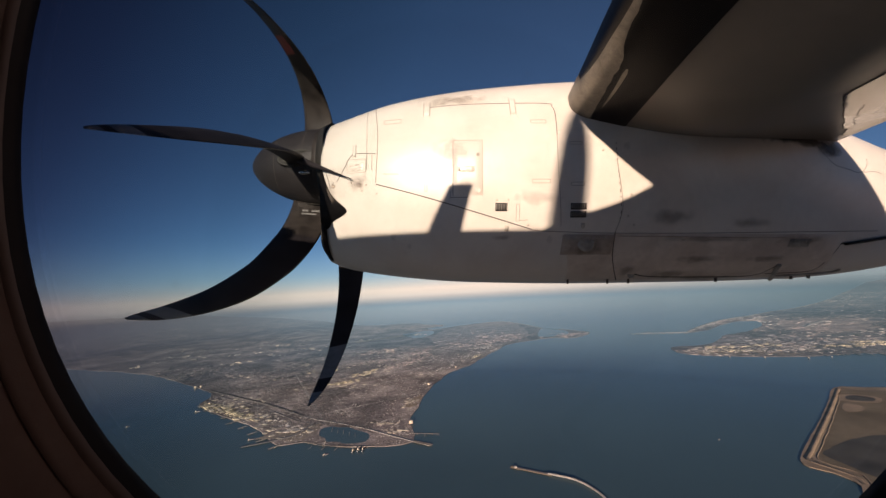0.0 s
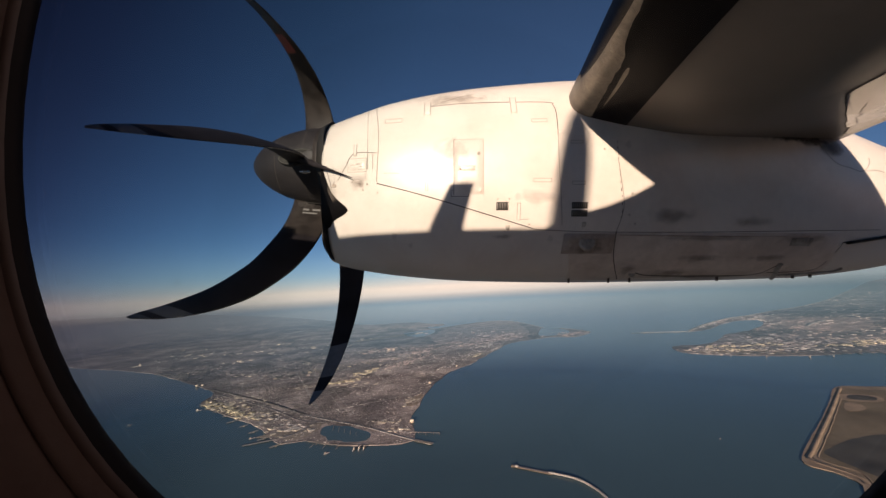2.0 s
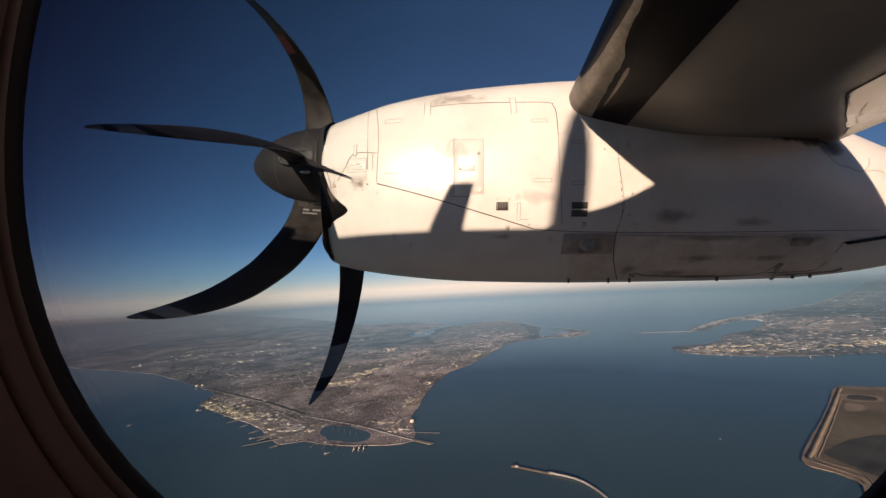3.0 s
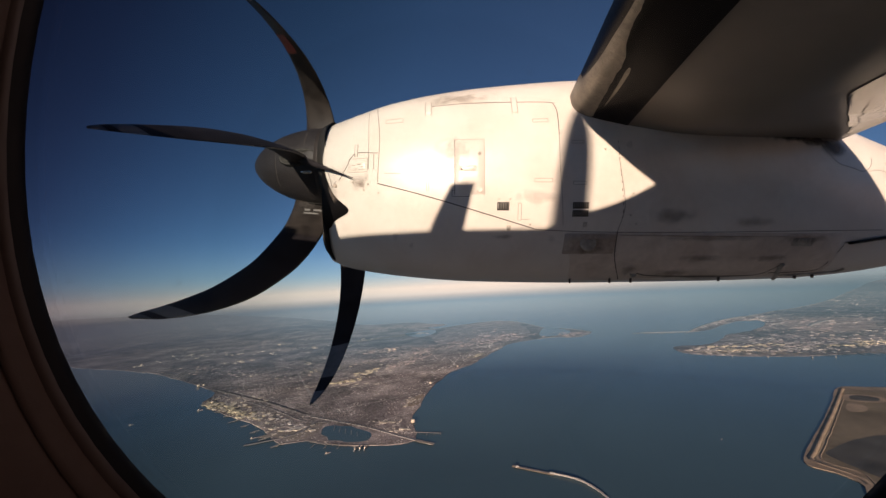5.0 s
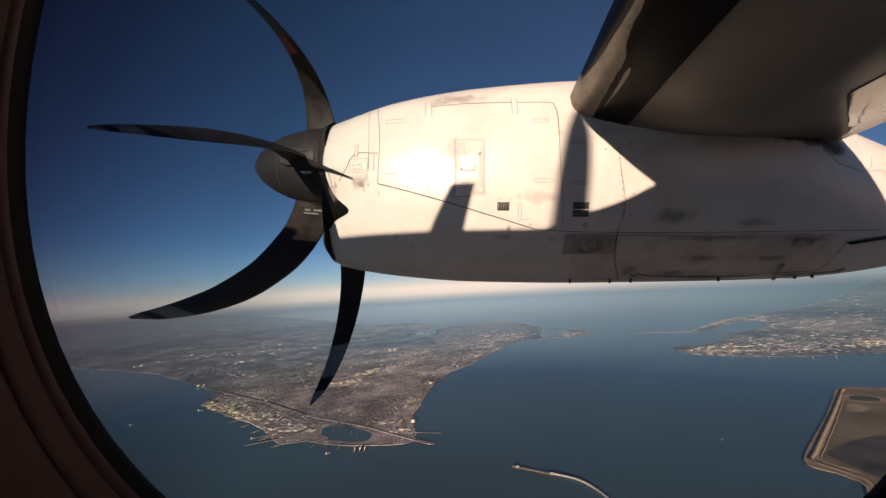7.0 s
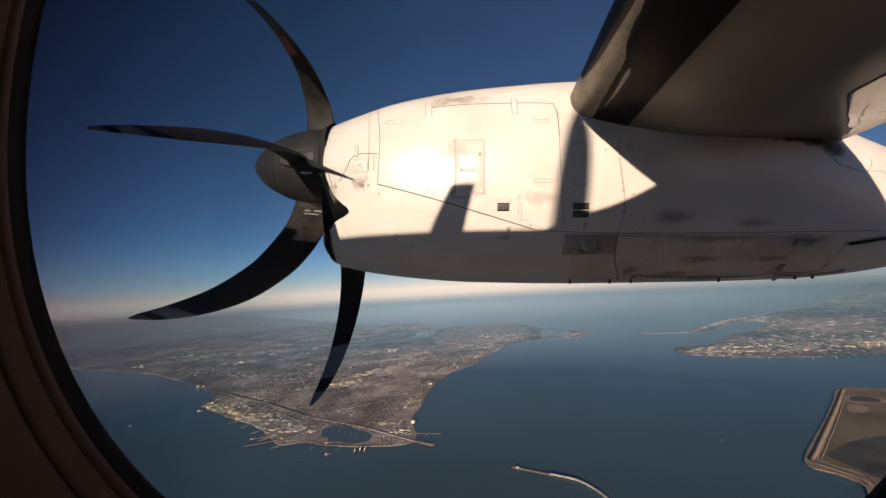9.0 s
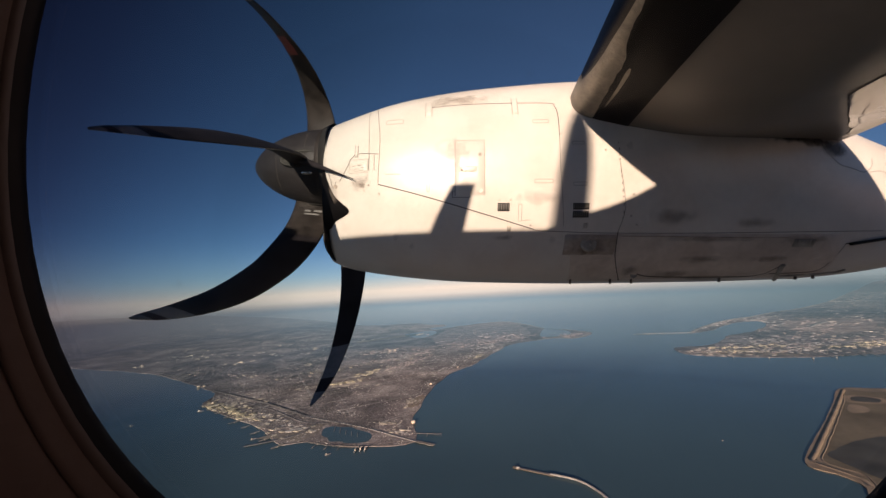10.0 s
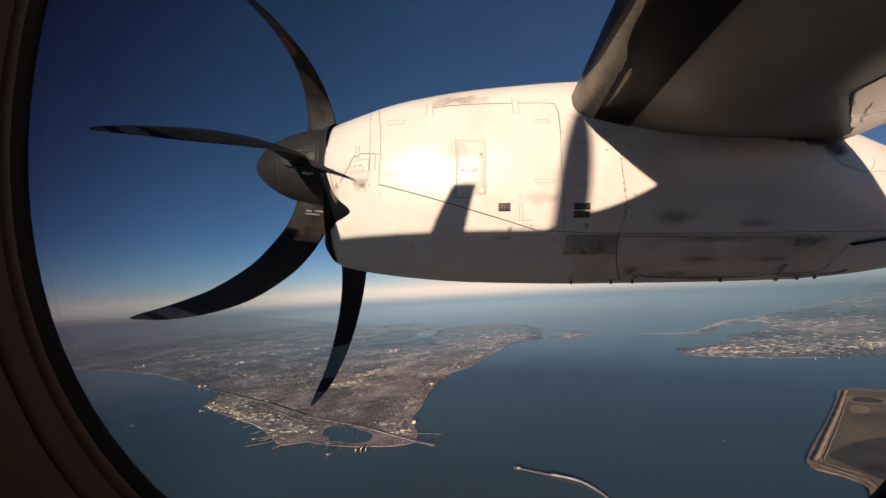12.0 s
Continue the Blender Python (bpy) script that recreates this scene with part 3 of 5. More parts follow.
def build_propeller(name, label, hub, blades):
    th = base(name, label, "propeller", m=AIR @ Matrix.Translation(hub))
    prof = []
    for i in range(25):
        t = i / 24
        prof.append((-0.515 + 0.70 * t, 0.350 * (1 - (1 - t) ** 2.0) ** 0.62 + 0.0005))
    prof += [(0.19, 0.345)]
    part("spinner", *loft([[(x, r * math.cos(a), r * math.sin(a)) for a in [2 * math.pi * i / 48 for i in range(48)]] for x, r in prof]), SPINNER, th, "dark grey pointed spinner")
    band = [[(x, r * math.cos(a), r * math.sin(a)) for a in [2 * math.pi * i / 48 for i in range(48)]] for x, r in ((0.15, 0.351), (0.155, 0.356), (0.232, 0.372), (0.236, 0.364))]
    part("backplate_band", *loft(band, cap=(False, False)), LIT_GREY, th)
    for x in (-0.20, 0.06):
        k = 0.350 * (1 - (1 - (x + 0.515) / 0.70) ** 2.0) ** 0.62
        line = [[(x + d, rr * math.cos(a), rr * math.sin(a)) for a in [2 * math.pi * i / 48 for i in range(48)]] for d, rr in ((-0.003, k - 0.002), (-0.002, k + 0.0015), (0.002, k + 0.003), (0.003, k))]
        part("spinner_seam", *loft(line, cap=(False, False)), SEAM, th)
    # worn: fraction of the blade painted lighter, where sun falls on it
    for turns, r1, wide, sweep, worn in blades:
        root = turns[0]
        er = Vector((0, math.cos(radians(root)), math.sin(radians(root))))
        et = Vector((0, -math.sin(radians(root)), math.cos(radians(root))))
        collar = []
        for ha, ht, h in ((0.165, 0.075, 0.335), (0.160, 0.070, 0.352), (0.148, 0.060, 0.355), (0.140, 0.052, 0.345)):
            collar.append([Vector((0.02 + ha * math.cos(a), 0, 0)) + et * (ht * math.sin(a) - 0.02 * math.cos(a)) + er * (h - 1.4 * (ht * math.sin(a)) ** 2) for a in [2 * math.pi * i / 24 for i in range(24)]])
        part("blade_opening", *loft(collar, cap=(False, True)), GRILLE, th, "dark rubber opening round the blade root")
        bl = part("blade", *loft(blade_rings(turns, 0.30, r1, worn, 0.885, wide, sweep, 26), cap=(False, False)), BLADE, th, "black curved composite blade")
        part("blade_root", *loft(blade_rings(turns, 0.30, r1, 0.0, worn, wide, sweep, 10), cap=(True, False)), LIT_GREY, bl, "worn grey-brown blade root")
        part("blade_stripe", *loft(blade_rings(turns, 0.30, r1, 0.885, 0.945, wide, sweep, 4), cap=(False, False)), STRIPE, bl, "pale grey stripe")
        part("blade_band", *loft(blade_rings(turns, 0.30, r1, 0.945, 0.972, wide, sweep, 4), cap=(False, False)), BLADE, bl)
        part("blade_tip", *loft(blade_rings(turns, 0.30, r1, 0.972, 1.0, wide, sweep, 6), cap=(False, True)), STRIPE, bl, "pale grey tip")
        phi = radians(root)
        w = Vector((0.10, 0.39 * math.cos(phi + 0.35), 0.39 * math.sin(phi + 0.35)))
        sphere = [[(w.x + 0.03 * math.cos(t) * 1.6, w.y + 0.018 * math.sin(t) * math.cos(a), w.z + 0.018 * math.sin(t) * math.sin(a)) for a in [2 * math.pi * i / 10 for i in range(10)]] for t in [0.05 + 3.04 * k / 8 for k in range(9)]]
        part("counterweight", *loft(sphere), STEEL, th, "bright steel counterweight")
    return th


front_prop = build_propeller("propeller", "six-bladed black turboprop propeller with dark spinner, blades bent to fit the camera's view", (DISC_X, HUB_Y, HUB_Z), (
    ((177.7, 181.0, 184.6, 187.3, 189.2), 2.10, (0.69, 0.90, 0.575), 0.0, 0.20), ((270.0, 242.5, 227.6, 217.6, 209.0), 2.152, (1.18, 0.95, 0.95), -0.02, 0.22),
    ((365.9, 356.0, 342.5, 313.7, 257.6), 2.083, (0.474, 1.438, 1.263), 0.154, 0.04), ((46.0, 79.0, 120.5, 145.3, 164.9), 1.80, (1.305, 0.458, 0.342), -0.07, 0.60),
    ((40, 34, 28, 21, 15), 2.06, (1, 1, 1), 0.0, 0.2), ((5, -2, -10, -18, -25), 2.06, (1, 1, 1), 0.0, 0.2)))
# opposite blades, unseen; the last two bent so that their shadows miss the nacelle
straight = [((a, (3 * a + b) / 4, (a + b) / 2, (a + 3 * b) / 4, b), 2.06, (1, 1, 1), 0.0, 0.2) for a, b in ((177, 177), (237, 237), (297, 297), (357, 340), (50, 5))]
build_propeller("propeller", "black six-bladed propeller on the opposite wing's engine", (DISC_X, -5.7, 1.70),
                [((117, 117, 117, 117, 117), 2.5, (0.9, 0.88, 1.25), -0.035, 0.2)] + straight)
cuff = []
for i in range(9):
    t = i / 8
    w = 0.5 + 0.5 * math.cos(math.pi * t)
    cuff.append([(0.04 + 0.50 * t, -0.40 - 0.17 * t + 0.012 * math.cos(a) * (0.3 + w), -0.01 - 0.20 * t + (0.004 + 0.026 * w) * math.sin(a)) for a in [2 * math.pi * k / 12 for k in range(12)]])
for u0, u1, s0, s1 in ((0.055, 0.065, 0.30, 0.45), (0.055, 0.066, 0.50, 0.62), (0.075, 0.083, 0.35, 0.60)):
    blade_mark((270.0, 242.5, 227.6, 217.6, 209.0), 2.152, (1.18, 0.95, 0.95), -0.02, u0, u1, s0, s1, STRIPE, front_prop, "placard_bar", n=2)
blade_mark((46.0, 79.0, 120.5, 145.3, 164.9), 1.80, (1.305, 0.458, 0.342), -0.07, 0.43, 0.51, 0.42, 0.80, RED, front_prop, "red_mark", "faded red mark on a blade", lift=0.011)
part("blade_cuff", *loft(cuff), BLADE, front_prop, "dark tapered cuff trailing from the blade root")
far_engine = base("engine_nacelle", "white engine nacelle under the opposite wing", "engine nacelle", m=AIR @ Matrix.Translation((0, -9.0, 0.94)))
part("cowling", *loft([nacelle_ring(-0.985 + 7.05 * i / 40, 40) for i in range(41)]), PAINT, far_engine)


# ---- wing ----
# span, leading edge
WING_NOSE = [(-15.0, 0.782), (-1.2, 0.782), (-0.6, 0.821), (-0.2, 0.818), (0.5, 0.822), (1.2, 0.850), (1.75, 0.886), (2.4, 0.960), (3.0, 1.0185), (12.6, 1.5)]

def wing_section(y, k=40, grow=0.0, u0=0.0, u1=1.0):
    """Points of the wing's outline at span y, from the trailing edge over the top, round the nose and back below."""
    s = 3.0 - y
    rise = 0.11 * s if y > -1.2 else 0.462 + 0.11 * (-1.2 - y)
    s = min(s, 4.2)
    nose_x, nose_z = smooth_at(y, WING_NOSE)[0], 1.13 + rise
    tail_x, tail_z = 3.105 - 0.105 * s, 0.83 + rise
    flap = smooth_at(y, [(-2.0, 1.0), (2.1, 1.0), (2.25, 0.95), (2.45, 0.5), (2.62, 0.05), (2.7, 0.0), (13.0, 0.0)])[0]
    pts = []
    for i in range(k + 1):
        t = u0 + (u1 - u0) * i / k
        side = 1 if t < 0.5 else -1
        c = abs(1 - 2 * t) ** 2
        x = nose_x + (tail_x - nose_x) * c
        z = nose_z + (tail_z - nose_z) * c
        th = 2.3 * 0.74 * (0.2969 * math.sqrt(c) - 0.126 * c - 0.3516 * c * c + 0.2843 * c ** 3 - 0.1015 * c ** 4) / 0.2 * 0.2
        h = th * (1.35 if side > 0 else 1.02 * (1 + 0.55 * math.exp(-c / 0.05))) + 0.012
        if side < 0:
            # underside bulged so that it mirrors the lit nacelle into the camera's view
            h += 0.14 * flap * smooth_at(c, [(0.0, 0.0), (0.21, 0.0), (0.36, 0.80), (0.44, 1.0), (0.51, 0.93), (0.96, 0.0), (1.0, 0.0)])[0]
        pts.append((x - (grow if c < 0.12 else 0), y, z + side * (h + grow)))
    return pts


def build_wing():
    th = base("wing", "grey-painted high wing with black de-icing boot along its leading edge", "aircraft wing")
    ys = [-15.0, -8.0, -3.0, -1.2, -0.6, 0.0, 0.3, 0.7, 1.0, 1.3] + [1.5 + 0.1 * i for i in range(15)] + [3.0, 3.4, 5.0, 8.0, 12.6]
    part("wing_box", *loft([wing_section(y, 96) for y in ys]), WING_PAINT, th)
    # glossy inboard flap, its outer end cut aslant to fit the camera's view, with a drawn ragged edge for the mirrored
    # patch
    flap_ys, edge = [-0.9 + 0.1 * i for i in range(27)] + [1.72 + 0.015 * i for i in range(60)], []
    for y in flap_ys:
        nose_x, tail_x = smooth_at(y, WING_NOSE)[0], 3.105 - 0.105 * (3.0 - y)
        c = (1.150 * y + 0.035 * noise.noise(Vector((y * 9, 3, 0))) + 0.02 * noise.noise(Vector((y * 30, 5, 0))) - nose_x) / (tail_x - nose_x)
        edge.append(min(0.9988, max(0.8865, 0.5 + 0.5 * math.sqrt(max(0.0, c)))))
    part("flap", *loft([wing_section(y, 40, 0.003, e, 0.9995) for y, e in zip(flap_ys, edge)], closed=False, cap=(False, False)), FLAP_PAINT, th, "glossy cream-grey inboard flap")
    part("flap_seam", *loft([wing_section(y, 3, 0.0042, e - 0.0006, e + 0.0006) for y, e in zip(flap_ys, edge)], closed=False, cap=(False, False)), SEAM, th)
    # dark lines drawn on the flap for the nacelle's cracks mirrored there
    for y0, y1, e0, e1 in ((2.02, 2.42, 0.925, 0.975), (1.70, 1.80, 0.905, 0.94)):
        crack = []
        for i in range(31):
            f = i / 30
            at = e0 + (e1 - e0) * f + 0.006 * noise.noise(Vector((f * 9, y0, 2)))
            crack.append(wing_section(y0 + (y1 - y0) * f + 0.03 * noise.noise(Vector((f * 7, y1, 8))), 3, 0.0045, at, at + 0.0008))
        part("crack_line", *loft(crack, closed=False, cap=(False, False)), SEAM, th)
    yb = [-1.0 + 0.25 * i for i in range(17)]
    boot = [wing_section(y, 24, 0.005, 0.37, 0.719) for y in yb]
    part("deicing_boot", *loft(boot, closed=False, cap=(False, False)), BOOT, th, "black rubber de-icing boot")
    # pale strip along the nose, wide at the nacelle and narrow towards the root, with a ragged lower edge
    upper = [(1.4, 0.565), (1.8, 0.560), (2.04, 0.549), (2.22, 0.534), (2.4, 0.505), (2.6, 0.46), (3.0, 0.43)]
    lower = [(1.4, 0.578), (1.7, 0.590), (1.88, 0.603), (2.0, 0.624), (2.3, 0.626), (2.56, 0.630), (3.0, 0.632)]
    spans = [1.3 + 1.45 * i / 70 for i in range(71)]
    strip = [wing_section(y, 12, 0.008, smooth_at(y, upper)[0] + 0.003 * noise.noise(Vector((y * 5, 1, 0))),
                          smooth_at(y, lower)[0] + 0.006 * noise.noise(Vector((y * 11, 4, 0))) + 0.003 * noise.noise(Vector((y * 34, 9, 0)))) for y in spans]
    part("leading_edge_strip", *loft(strip, closed=False, cap=(False, False)), PALE_METAL, th, "scuffed bare-metal leading edge strip")
    streak_rings = []
    for i in range(25):
        f = i / 24
        y = 2.47 - 0.42 * f
        mid, half = 0.6455 + 0.003 * math.sin(3 * f), 0.0012 + 0.0048 * f ** 0.7 * (1 if f < 0.9 else (1 - f) * 8 + 0.2) + 0.001 * noise.noise(Vector((y * 30, 2, 0)))
        streak_rings.append(wing_section(y, 4, 0.009, mid - half, mid + half))
    part("boot_streak", *loft(streak_rings, closed=False, cap=(False, False)), PALE_METAL, th, "pale scuffed streak on the boot")
    return th


build_wing()


def build_root_fairing():
    """The hump over the cabin roof that carries the wing."""
    th = base("wing_root_fairing", "rounded fairing joining the wing to the cabin roof, greyed to cut bounced light", "wing fairing")
    rings = []
    for i in range(41):
        x = -0.15 + 4.6 * i / 40
        crest = smooth_at(x, [(-0.15, 1.12), (0.0, 1.2), (0.15, 1.30), (0.46, 1.41), (0.74, 1.56), (0.95, 1.72), (1.6, 1.80), (2.0, 1.72), (2.4, 1.46), (3.0, 1.30), (4.0, 1.22), (4.45, 1.16)])[0]
        rings.append([(x, -1.22 + 0.85 * math.cos(a), 0.95 + (crest - 0.95) * max(0, math.sin(a)) ** 0.75) for a in [math.pi * k / 24 for k in range(25)]])
    # unseen shell painted grey to cut light bounced on the nacelle's rear
    part("fairing_shell", *loft(rings), WING_PAINT, th)


build_root_fairing()

# ---- fuselage, cabin and window ----
FUS_Y, FUS_Z, FUS_R = -1.22, -0.08, 1.345
WIN = (0.0387, 0.0676, 0.1445, 0.1811, 2.31, -0.427)


def oval(scale, y, k=96):
    cx, cz, a, b, n, r = WIN
    out = []
    for i in range(k):
        t = 2 * math.pi * i / k
        c, s = math.cos(t), math.sin(t)
        u, w = scale * a * math.copysign(abs(c) ** (2 / n), c), scale * b * math.copysign(abs(s) ** (2 / n), s)
        out.append((cx + u * math.cos(r) - w * math.sin(r), y, cz + u * math.sin(r) + w * math.cos(r)))
    return out


def square(x0, x1, z0, z1, radius, k=96):
    """A rectangle on the round wall, its points at the same turn as oval()'s."""
    cx, cz, r = WIN[0], WIN[1], WIN[5]
    out = []
    for i in range(k):
        t = 2 * math.pi * i / k + r
        dx, dz = math.cos(t), math.sin(t)
        m = min((x1 - cx) / dx if dx > 1e-6 else (x0 - cx) / dx if dx < -1e-6 else 9, (z1 - cz) / dz if dz > 1e-6 else (z0 - cz) / dz if dz < -1e-6 else 9)
        x, z = cx + dx * m, cz + dz * m
        out.append((x, FUS_Y + math.sqrt(radius ** 2 - (z - FUS_Z) ** 2), z))
    return out


HX0, HX1, HZ0, HZ1 = -0.32, 0.40, -0.30, 0.42


def tube_with_hole(radius, x0, x1):
    a0, a1 = math.asin((HZ0 - FUS_Z) / radius), math.asin((HZ1 - FUS_Z) / radius)
    turns = [a0 + (a1 - a0) * i / 8 for i in range(9)] + [a1 + (2 * math.pi - (a1 - a0)) * i / 64 for i in range(1, 64)]
    xs = sorted({x0, HX0, HX1, x1} | {x0 + (HX0 - x0) * i / 6 for i in range(6)} | {HX1 + (x1 - HX1) * i / 6 for i in range(6)})
    verts = [(x, FUS_Y + radius * math.cos(a), FUS_Z + radius * math.sin(a)) for x in xs for a in turns]
    k, faces = len(turns), []
    for i in range(len(xs) - 1):
        for j in range(k):
            if xs[i] >= HX0 - 1e-6 and xs[i + 1] <= HX1 + 1e-6 and j < 8:
                continue
            a, b = i * k + j, i * k + (j + 1) % k
            faces.append((a, b, b + k, a + k))
    faces += [tuple(range(k)), tuple(range((len(xs) - 1) * k, len(xs) * k))]
    return verts, faces


fus = tagged(base("wall_fuselage", "round aircraft fuselage wall with an oval window, tinted cream for warm bounce", "fuselage"), kind="structure")
part("outer_skin", *tube_with_hole(FUS_R, -2.9, 2.6), SKIN, fus)
# unseen nose, cut short to let more light reach the nacelle's front
nose = [[(x, FUS_Y + FUS_R * k * math.cos(a), FUS_Z - drop + FUS_R * k * math.sin(a)) for a in [2 * math.pi * i / 48 for i in range(48)]]
        for x, k, drop in ((-2.895, 1.0, 0.0), (-3.4, 0.97, 0.02), (-3.9, 0.86, 0.10), (-4.4, 0.66, 0.22), (-4.8, 0.42, 0.34), (-5.0, 0.10, 0.42))]
part("short_nose_skin", *loft(nose, cap=(False, True)), SKIN, fus)
part("tail_skin", *loft([[(x, FUS_Y + (FUS_R + 0.006) * math.cos(a), FUS_Z + (FUS_R + 0.006) * math.sin(a)) for a in [2 * math.pi * i / 48 for i in range(48)]] for x in (1.1, 2.6, 5.0, 9.0)], cap=(False, True)), BOUNCE_DARK, fus, "dark blue-grey rear fuselage paint")
# unseen bulge added to keep light from below off the nacelle's rear
bulge = []
for i in range(25):
    t = i / 24
    k = max(0.02, math.sin(math.pi * t)) ** 0.45
    bulge.append([(0.75 + 4.0 * t, FUS_Y + (1.15 + 0.75 * k) * math.copysign(abs(math.cos(a)) ** 0.7, math.cos(a)), -1.16 + 0.46 * k * math.copysign(abs(math.sin(a)) ** 0.8, math.sin(a))) for a in [2 * math.pi * j / 32 for j in range(32)]])
part("wheel_fairing", *loft(bulge), BOUNCE_DARK, fus, "dark bulged wheel fairing along the belly")
part("skin_round_window", *loft([oval(1.075, 0.1045), oval(1.12, 0.106), square(HX0, HX1, HZ0, HZ1, FUS_R)], cap=(False, False)), SKIN, fus)
lin = tagged(base("wall_cabin_lining", "dark cabin lining with moulded plastic window surround", "cabin wall"), kind="structure")
part("lining_shell", *tube_with_hole(FUS_R - 0.055, -2.2, 2.4), LINING, lin)
win = tagged(base("window_1", "oval aircraft cabin window with black seal and brown-grey surround", "window"), kind="structure")
part("window_seal", *loft([oval(1.075, 0.1045), oval(1.0, 0.100), oval(1.004, 0.0982), oval(1.010, 0.0970)], cap=(False, False)), SEAL, win, "black rubber seal")
part("window_lip", *loft([oval(1.010, 0.0970), oval(1.012, 0.0962), oval(1.018, 0.0957), oval(1.024, 0.0958)], cap=(False, False)), TRIM_LIP, win, "pale plastic lip")
part("window_recess", *loft([oval(1.024, 0.0958), oval(1.040, 0.0938), oval(1.050, 0.0930), oval(1.056, 0.0942)], cap=(False, False)), TRIM, win)
part("window_surround", *loft([oval(1.056, 0.0942), oval(1.064, 0.0926), oval(1.085, 0.0908), oval(1.16, 0.087), oval(1.3, 0.082), square(HX0, HX1, HZ0, HZ1, FUS_R - 0.055)], cap=(False, False)), TRIM, win, "moulded brown-grey surround")


def pane_material(name, clear, colour, rough):
    m = bpy.data.materials.new(name)
    m.use_nodes = True
    n, l = m.node_tree.nodes, m.node_tree.links
    b = n["Principled BSDF"]
    b.inputs["Base Color"].default_value, b.inputs["Roughness"].default_value = (*colour, 1), rough
    tr, mix = n.new("ShaderNodeBsdfTransparent"), n.new("ShaderNodeMixShader")
    mix.inputs[0].default_value = clear
    l.new(b.outputs[0], mix.inputs[1])
    l.new(tr.outputs[0], mix.inputs[2])
    l.new(mix.outputs[0], n["Material Output"].inputs["Surface"])
    return m


def glass_material(name, vignette=False):
    """Clear acrylic; vignette paints edge darkening into the tint, purplish towards the upper forward rim."""
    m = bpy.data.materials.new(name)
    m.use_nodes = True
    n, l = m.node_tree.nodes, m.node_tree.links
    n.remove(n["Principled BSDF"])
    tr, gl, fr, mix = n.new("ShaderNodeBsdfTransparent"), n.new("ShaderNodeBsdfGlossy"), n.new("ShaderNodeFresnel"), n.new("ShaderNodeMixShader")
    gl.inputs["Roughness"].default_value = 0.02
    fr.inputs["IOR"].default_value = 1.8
    # graded tint painted in to darken the view's upper left, like lens falloff
    if vignette:
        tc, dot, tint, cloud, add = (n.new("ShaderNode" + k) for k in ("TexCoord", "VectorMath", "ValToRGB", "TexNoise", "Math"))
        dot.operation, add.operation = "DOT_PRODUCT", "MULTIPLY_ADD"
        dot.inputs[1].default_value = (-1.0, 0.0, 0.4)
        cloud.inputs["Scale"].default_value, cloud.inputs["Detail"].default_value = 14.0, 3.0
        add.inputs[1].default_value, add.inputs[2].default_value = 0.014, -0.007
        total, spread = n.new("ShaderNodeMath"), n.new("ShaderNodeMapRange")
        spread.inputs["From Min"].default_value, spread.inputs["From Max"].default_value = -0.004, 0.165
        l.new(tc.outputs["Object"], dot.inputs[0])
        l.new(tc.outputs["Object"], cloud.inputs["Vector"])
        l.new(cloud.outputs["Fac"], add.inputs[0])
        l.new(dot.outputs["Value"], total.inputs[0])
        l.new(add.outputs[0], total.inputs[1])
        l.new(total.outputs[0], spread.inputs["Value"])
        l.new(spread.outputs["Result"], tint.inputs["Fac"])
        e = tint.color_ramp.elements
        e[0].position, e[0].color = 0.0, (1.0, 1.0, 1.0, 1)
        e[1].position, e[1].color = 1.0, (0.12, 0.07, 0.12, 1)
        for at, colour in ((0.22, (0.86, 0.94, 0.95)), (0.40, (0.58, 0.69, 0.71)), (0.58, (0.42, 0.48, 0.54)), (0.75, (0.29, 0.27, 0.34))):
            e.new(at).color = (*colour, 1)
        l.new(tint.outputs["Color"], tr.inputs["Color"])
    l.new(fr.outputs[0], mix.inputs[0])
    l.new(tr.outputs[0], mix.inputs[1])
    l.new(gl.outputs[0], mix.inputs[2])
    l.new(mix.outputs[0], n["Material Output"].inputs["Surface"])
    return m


GLASS, VIGNETTE_GLASS = glass_material("acrylic_pane"), glass_material("vignette_acrylic_pane", True)
for y, mat, text in ((0.1040, VIGNETTE_GLASS, "aged outer acrylic pane, smoky towards its forward rim"), (0.1015, GLASS, "clear inner acrylic pane with dust specks")):
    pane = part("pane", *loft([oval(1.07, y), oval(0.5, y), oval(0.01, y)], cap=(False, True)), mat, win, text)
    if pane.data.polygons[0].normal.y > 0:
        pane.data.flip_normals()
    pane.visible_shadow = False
SPECK = pane_material("dust_speck", 0.90, (0.25, 0.23, 0.22), 0.9)
for x, z, size in ((-0.0136, 0.0037, 0.0010), (0.031, 0.003, 0.0010), (0.0534, 0.0299, 0.0011), (-0.1067, -0.0093, 0.0010), (-0.0755, -0.0096, 0.0011), (-0.009, 0.001, 0.0008), (0.0245, 0.0505, 0.0009)):
    disc = [(x + size * (0.8 + 0.25 * math.sin(3 * a + x * 900)) * math.cos(a), 0.1006, z + size * math.sin(a)) for a in [2 * math.pi * i / 14 for i in range(14)]]
    part("dust_speck", disc, [tuple(range(14))], SPECK, pane)


